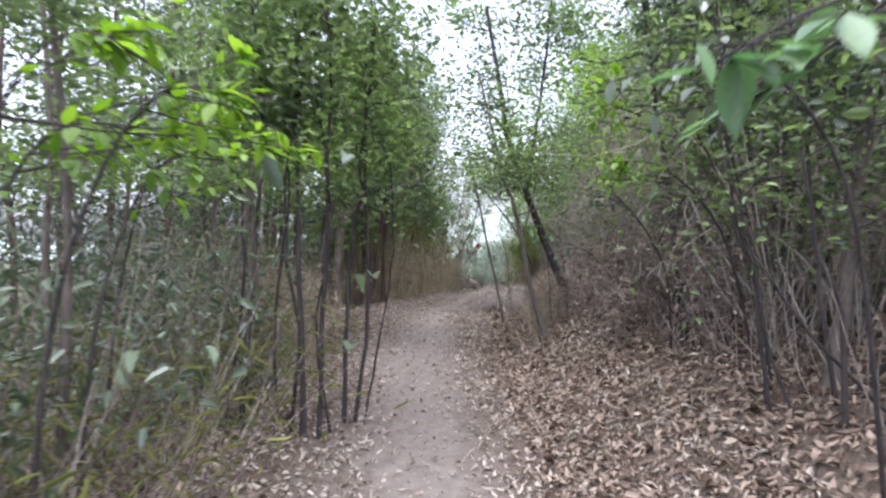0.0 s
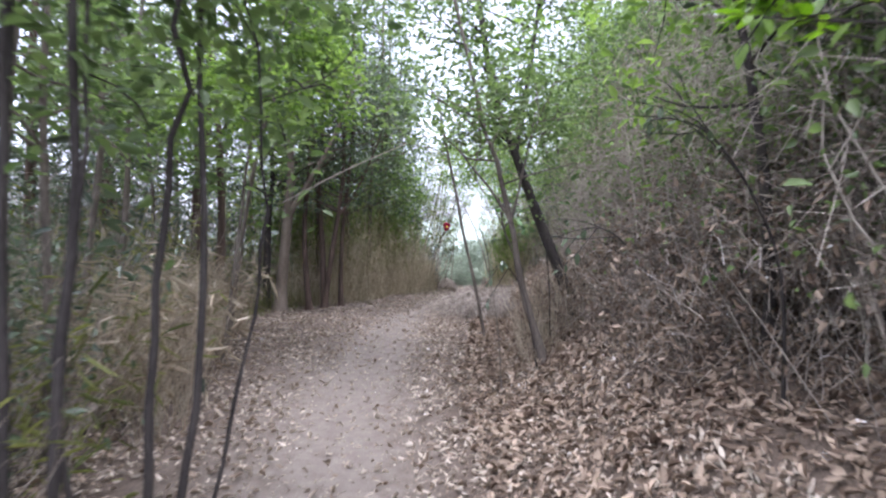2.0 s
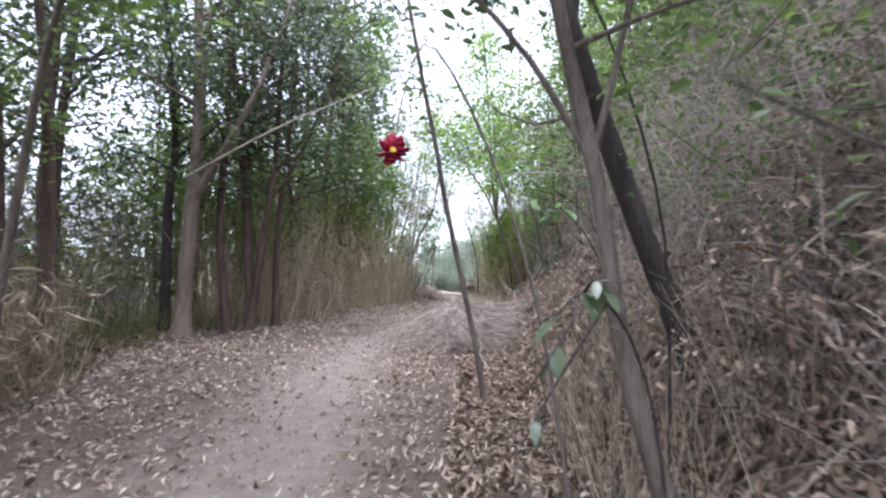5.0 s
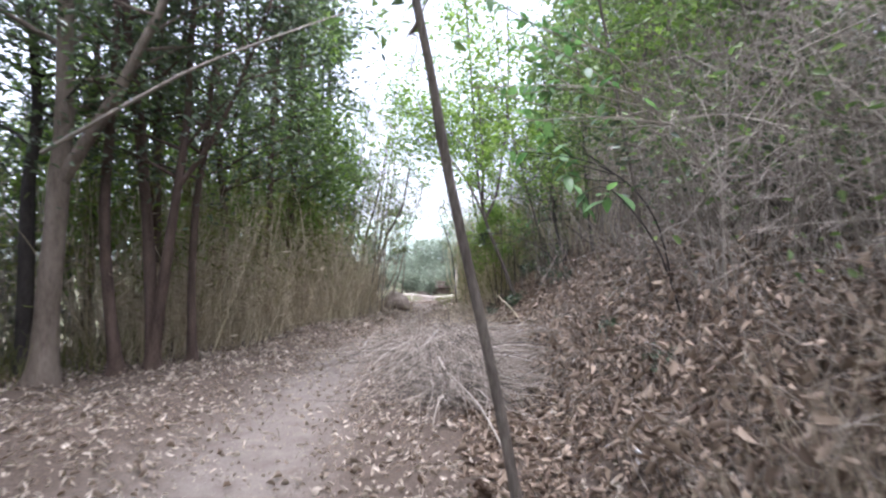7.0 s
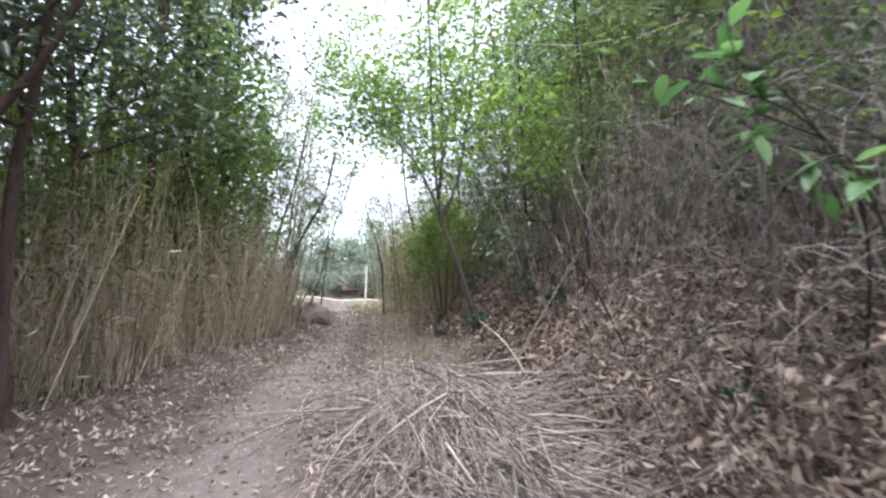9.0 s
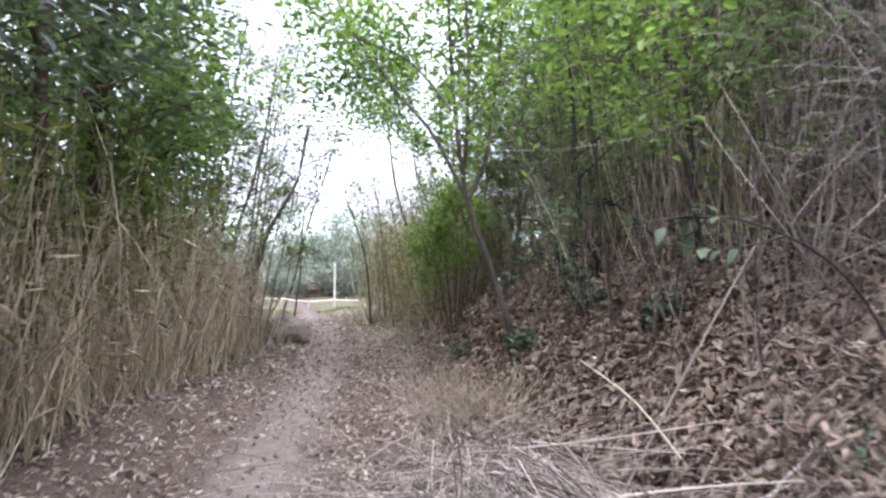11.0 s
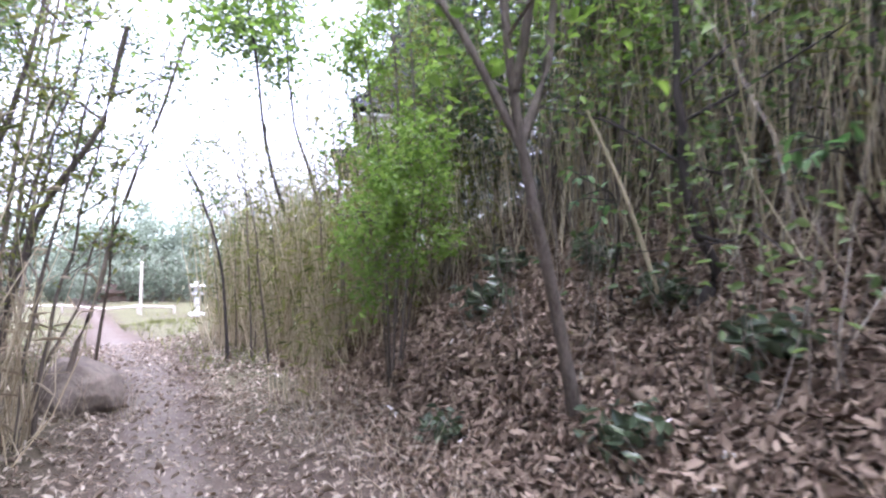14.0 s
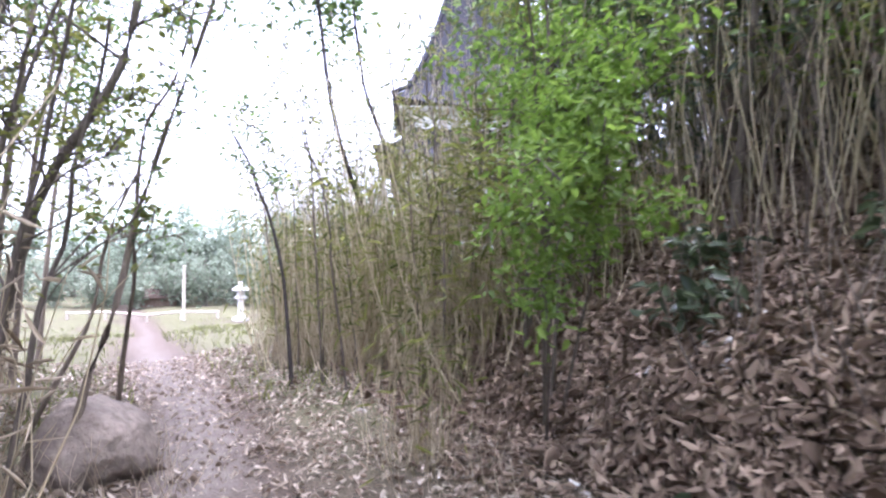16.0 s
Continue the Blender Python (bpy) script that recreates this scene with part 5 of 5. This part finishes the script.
boulder(1.1, 22.2, 0.32, 0.32, 0.29)
thicket("dry_grass", "dry grass round the foot of the boulder", 120, 160, lambda g, n: (1.0 + 0.55 * np.cos(g.uniform(2.6, 6.0, n)), 22.15 + 0.5 * np.sin(g.uniform(2.6, 6.0, n))), tall(0.35), mat=STRAW, lean=0.5, radius=0.003)


# ---- the open ground at the trail's end ----
def box(bm, x, y, z, sx, sy, sz, turn=0.0, bevel=0.0):
    m = Matrix.Translation((x, y, z)) @ Matrix.Rotation(turn, 4, "Z") @ Matrix.Diagonal((sx, sy, sz, 1))
    r = bmesh.ops.create_cube(bm, size=1, matrix=m)
    if bevel:
        e = list({e for v in r["verts"] for e in v.link_edges})
        bmesh.ops.bevel(bm, geom=e, offset=bevel, segments=2, affect="EDGES")


def part(name, bm, mat, parent, label=""):
    me = bpy.data.meshes.new(name)
    bm.to_mesh(me)
    bm.free()
    me.materials.append(mat)
    o = new(name, me)
    if parent:
        o.parent = parent
    if label:
        o["label"] = label
    return o


def log_fence(points):
    thing = tagged(new("log_fence"), "low pale log rail fence on short posts", "fence")
    thing.location = (points[0][0], points[0][1], float(land(*points[0])))
    o = np.array(thing.location)
    tops = []
    for x, y in points:
        b = np.array([x, y, float(land(x, y)) - 0.1])
        v, f = tube([b - o, b + [0, 0, 0.25] - o, b + [0, 0, 0.5] - o], [0.06, 0.06, 0.055], 8)
        fill("post", v, f, LOG, thing, True)
        tops.append(b + [0, 0, 0.42] - o)
    for a, b in zip(tops, tops[1:]):
        v, f = tube([a, (a + b) / 2, b], [0.055, 0.05, 0.055], 8)
        fill("rail", v, f, LOG, thing, True)


log_fence([(1.8, 48.4), (3.2, 47.4), (4.7, 46.4), (6.0, 45.7), (7.4, 45.0)])


def marker_post(x, y, h, r, label):
    z = float(land(x, y))
    thing = tagged(new("post"), label, "post")
    thing.location = (x, y, z)
    v, f = tube([(0, 0, -0.1), (0, 0, h * 0.5), (0, 0, h)], [r, r, r * 0.9], 10)
    fill("shaft", v, f, LOG, thing, True)
    v, f = tube([(0, 0, h), (0, 0, h + 0.05), (0, 0, h + 0.06)], [r * 1.2, r * 1.1, 0.001], 10)
    fill("cap", v, f, LOG, thing, True)


marker_post(6.0, 45.2, 2.4, 0.07, "slim pale upright post in the clearing")


def stone_lantern(x, y):
    thing = tagged(new("stone_lantern"), "pale stone lantern standing at the clearing's edge", "stone lantern")
    thing.location = (x, y, float(land(x, y)) - 0.03)

    def turned(name, prof, sides=6):
        v, f = tube([(0, 0, z) for z, r in prof], [r for z, r in prof], sides)
        fill(name, v, f, STONE, thing)

    turned("base", [(0, 0.001), (0.0, 0.36), (0.16, 0.36), (0.24, 0.22), (0.25, 0.001)])
    turned("shaft", [(0.22, 0.13), (0.6, 0.11), (0.98, 0.13), (0.99, 0.001)], 10)
    turned("platform", [(0.96, 0.12), (1.06, 0.28), (1.14, 0.28), (1.15, 0.001)])
    turned("fire_box", [(1.14, 0.17), (1.42, 0.17), (1.43, 0.001)])
    turned("roof", [(1.40, 0.12), (1.41, 0.4), (1.48, 0.36), (1.62, 0.14), (1.64, 0.001)])
    turned("finial", [(1.62, 0.06), (1.70, 0.09), (1.80, 0.05), (1.86, 0.001)], 10)


stone_lantern(8.1, 43.9)


def shed():
    thing = tagged(new("shed"), "low weathered brown timber shed beside the clearing", "shed")
    x, y = 6.2, 53.6
    thing.location = (x, y, float(land(x, y)))
    for k in range(9):
        bm = bmesh.new()
        box(bm, -0.8 + 0.2 * k, -0.8, 0.3, 0.185, 0.03, 0.6)
        part("board", bm, TIMBER, thing)
    bm = bmesh.new()
    box(bm, 0, 0.0, 0.3, 1.75, 1.5, 0.6)
    part("body", bm, TIMBER, thing)
    for s in (-1, 1):
        bm = bmesh.new()
        m = Matrix.Translation((0, s * 0.5, 0.72)) @ Matrix.Rotation(-s * 0.35, 4, "X") @ Matrix.Diagonal((2.0, 1.25, 0.06, 1))
        bmesh.ops.create_cube(bm, size=1, matrix=m)
        part("roof", bm, BARK_RED, thing)


shed()
# these crowns and the hedge below wear leaf colours with haze mixed in
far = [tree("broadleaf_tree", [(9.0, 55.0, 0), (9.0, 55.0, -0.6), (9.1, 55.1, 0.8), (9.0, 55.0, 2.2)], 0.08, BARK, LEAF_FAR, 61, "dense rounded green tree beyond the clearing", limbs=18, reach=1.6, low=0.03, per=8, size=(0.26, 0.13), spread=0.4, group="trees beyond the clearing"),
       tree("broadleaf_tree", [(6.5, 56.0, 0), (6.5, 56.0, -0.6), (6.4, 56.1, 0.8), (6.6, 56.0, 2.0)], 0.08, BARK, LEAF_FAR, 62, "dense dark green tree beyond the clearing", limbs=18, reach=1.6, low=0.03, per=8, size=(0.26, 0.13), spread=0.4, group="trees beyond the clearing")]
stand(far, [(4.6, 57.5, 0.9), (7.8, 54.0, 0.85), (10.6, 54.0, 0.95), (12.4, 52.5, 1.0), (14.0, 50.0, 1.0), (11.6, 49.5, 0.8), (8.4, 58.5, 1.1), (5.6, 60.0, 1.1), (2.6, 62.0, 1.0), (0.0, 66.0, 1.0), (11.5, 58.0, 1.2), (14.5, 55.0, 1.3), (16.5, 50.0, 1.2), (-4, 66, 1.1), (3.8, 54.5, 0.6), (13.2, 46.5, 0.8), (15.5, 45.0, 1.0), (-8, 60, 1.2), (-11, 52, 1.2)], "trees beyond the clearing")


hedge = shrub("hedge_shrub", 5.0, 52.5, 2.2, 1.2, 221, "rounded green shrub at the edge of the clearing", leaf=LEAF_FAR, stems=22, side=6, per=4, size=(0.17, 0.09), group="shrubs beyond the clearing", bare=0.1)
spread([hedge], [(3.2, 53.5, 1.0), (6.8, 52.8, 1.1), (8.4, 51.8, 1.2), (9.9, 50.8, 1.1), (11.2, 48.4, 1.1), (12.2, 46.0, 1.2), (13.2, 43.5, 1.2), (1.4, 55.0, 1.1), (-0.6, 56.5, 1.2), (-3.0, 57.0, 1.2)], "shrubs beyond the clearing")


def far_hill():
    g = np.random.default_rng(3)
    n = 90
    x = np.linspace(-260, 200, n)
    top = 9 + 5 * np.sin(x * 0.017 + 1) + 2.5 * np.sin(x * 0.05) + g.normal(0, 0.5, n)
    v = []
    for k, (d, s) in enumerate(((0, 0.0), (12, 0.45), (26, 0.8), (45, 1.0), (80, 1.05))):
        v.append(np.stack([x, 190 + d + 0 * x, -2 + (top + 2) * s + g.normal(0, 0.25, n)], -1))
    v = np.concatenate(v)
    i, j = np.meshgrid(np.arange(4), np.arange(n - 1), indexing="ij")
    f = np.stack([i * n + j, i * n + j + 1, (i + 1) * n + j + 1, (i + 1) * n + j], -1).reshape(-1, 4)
    tagged(fill("backdrop", v, f, HILL, None, True), "wooded hill in the distance, its colour paled with haze", "hill", kind="structure")


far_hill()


# ---- the hall with a steep tiled roof, on the hill behind the trees ----
def tiled_hall(cx, cy, floor, turn):
    thing = tagged(new("tiled_hall"), "tall hall with white plaster walls and a steep dark tiled roof", "building")
    thing.location = (cx, cy, floor)
    thing.rotation_euler = (0, 0, turn)

    def skirt(name, z0, z1, r0, r1, sag):
        """A four-sided roof that curves up to steep; its tile courses stand proud."""
        rings = []
        for k in range(25):
            t = k / 24
            rr = r0 + (r1 - r0) * (t ** 0.72)
            z = z0 + (z1 - z0) * (t - sag * math.sin(math.pi * t))
            rings.append((rr, z + (0.05 if k % 2 else 0)))
        v, f = [], []
        for rr, z in rings:
            for a in range(4):
                p, q = ((-1, -1), (1, -1), (1, 1), (-1, 1))[a], ((1, -1), (1, 1), (-1, 1), (-1, -1))[a]
                for u in range(24):
                    w = u / 24
                    lift = 0.5 * abs(2 * w - 1) ** 3 * max(0, 1 - (z - z0) / 1.2)
                    rib = 0.05 if u % 2 else 0
                    v.append(((p[0] + (q[0] - p[0]) * w) * rr, (p[1] + (q[1] - p[1]) * w) * rr, z + lift + rib))
        for k in range(24):
            for u in range(96):
                f.append((k * 96 + u, k * 96 + (u + 1) % 96, (k + 1) * 96 + (u + 1) % 96, (k + 1) * 96 + u))
        fill(name, np.array(v), np.array(f), TILE, thing)
        for a in ((-1, -1), (1, -1), (1, 1), (-1, 1)):
            p = [(a[0] * rr, a[1] * rr, z + 0.12 + 0.5 * max(0, 1 - (z - z0) / 1.2)) for rr, z in rings[::3]]
            vv, ff = tube(p, np.full(len(p), 0.16), 6)
            fill("hip_ridge", vv, ff, TILE, thing, True)

    bm = bmesh.new()
    box(bm, 0, 0, 2.0, 10.0, 10.0, 4.0, bevel=0.03)
    part("wall", bm, PLASTER, thing)
    bm = bmesh.new()
    box(bm, 0, 0, 5.4, 8.6, 8.6, 3.0, bevel=0.03)
    part("wall", bm, PLASTER, thing)
    skirt("lower_roof", 3.3, 5.5, 6.6, 4.35, 0.1)
    skirt("upper_roof", 6.7, 17.5, 5.6, 1.5, 0.06)
    bm = bmesh.new()
    box(bm, 0, 0, 6.62, 10.4, 10.4, 0.14, bevel=0.02)
    part("eave", bm, PLASTER, thing)
    for k in range(12):
        bm = bmesh.new()
        box(bm, -4.95 + 0.9 * k, 0, 6.46, 0.12, 10.3, 0.16)
        part("rafter", bm, TIMBER, thing)
    v, f = tube([(-1.7, 0, 17.6), (0, 0, 17.55), (1.7, 0, 17.6)], [0.35, 0.3, 0.35], 8)
    fill("ridge", v, f, TILE, thing, True)


tiled_hall(25.3, 48.7, 3.1, radians(-32))
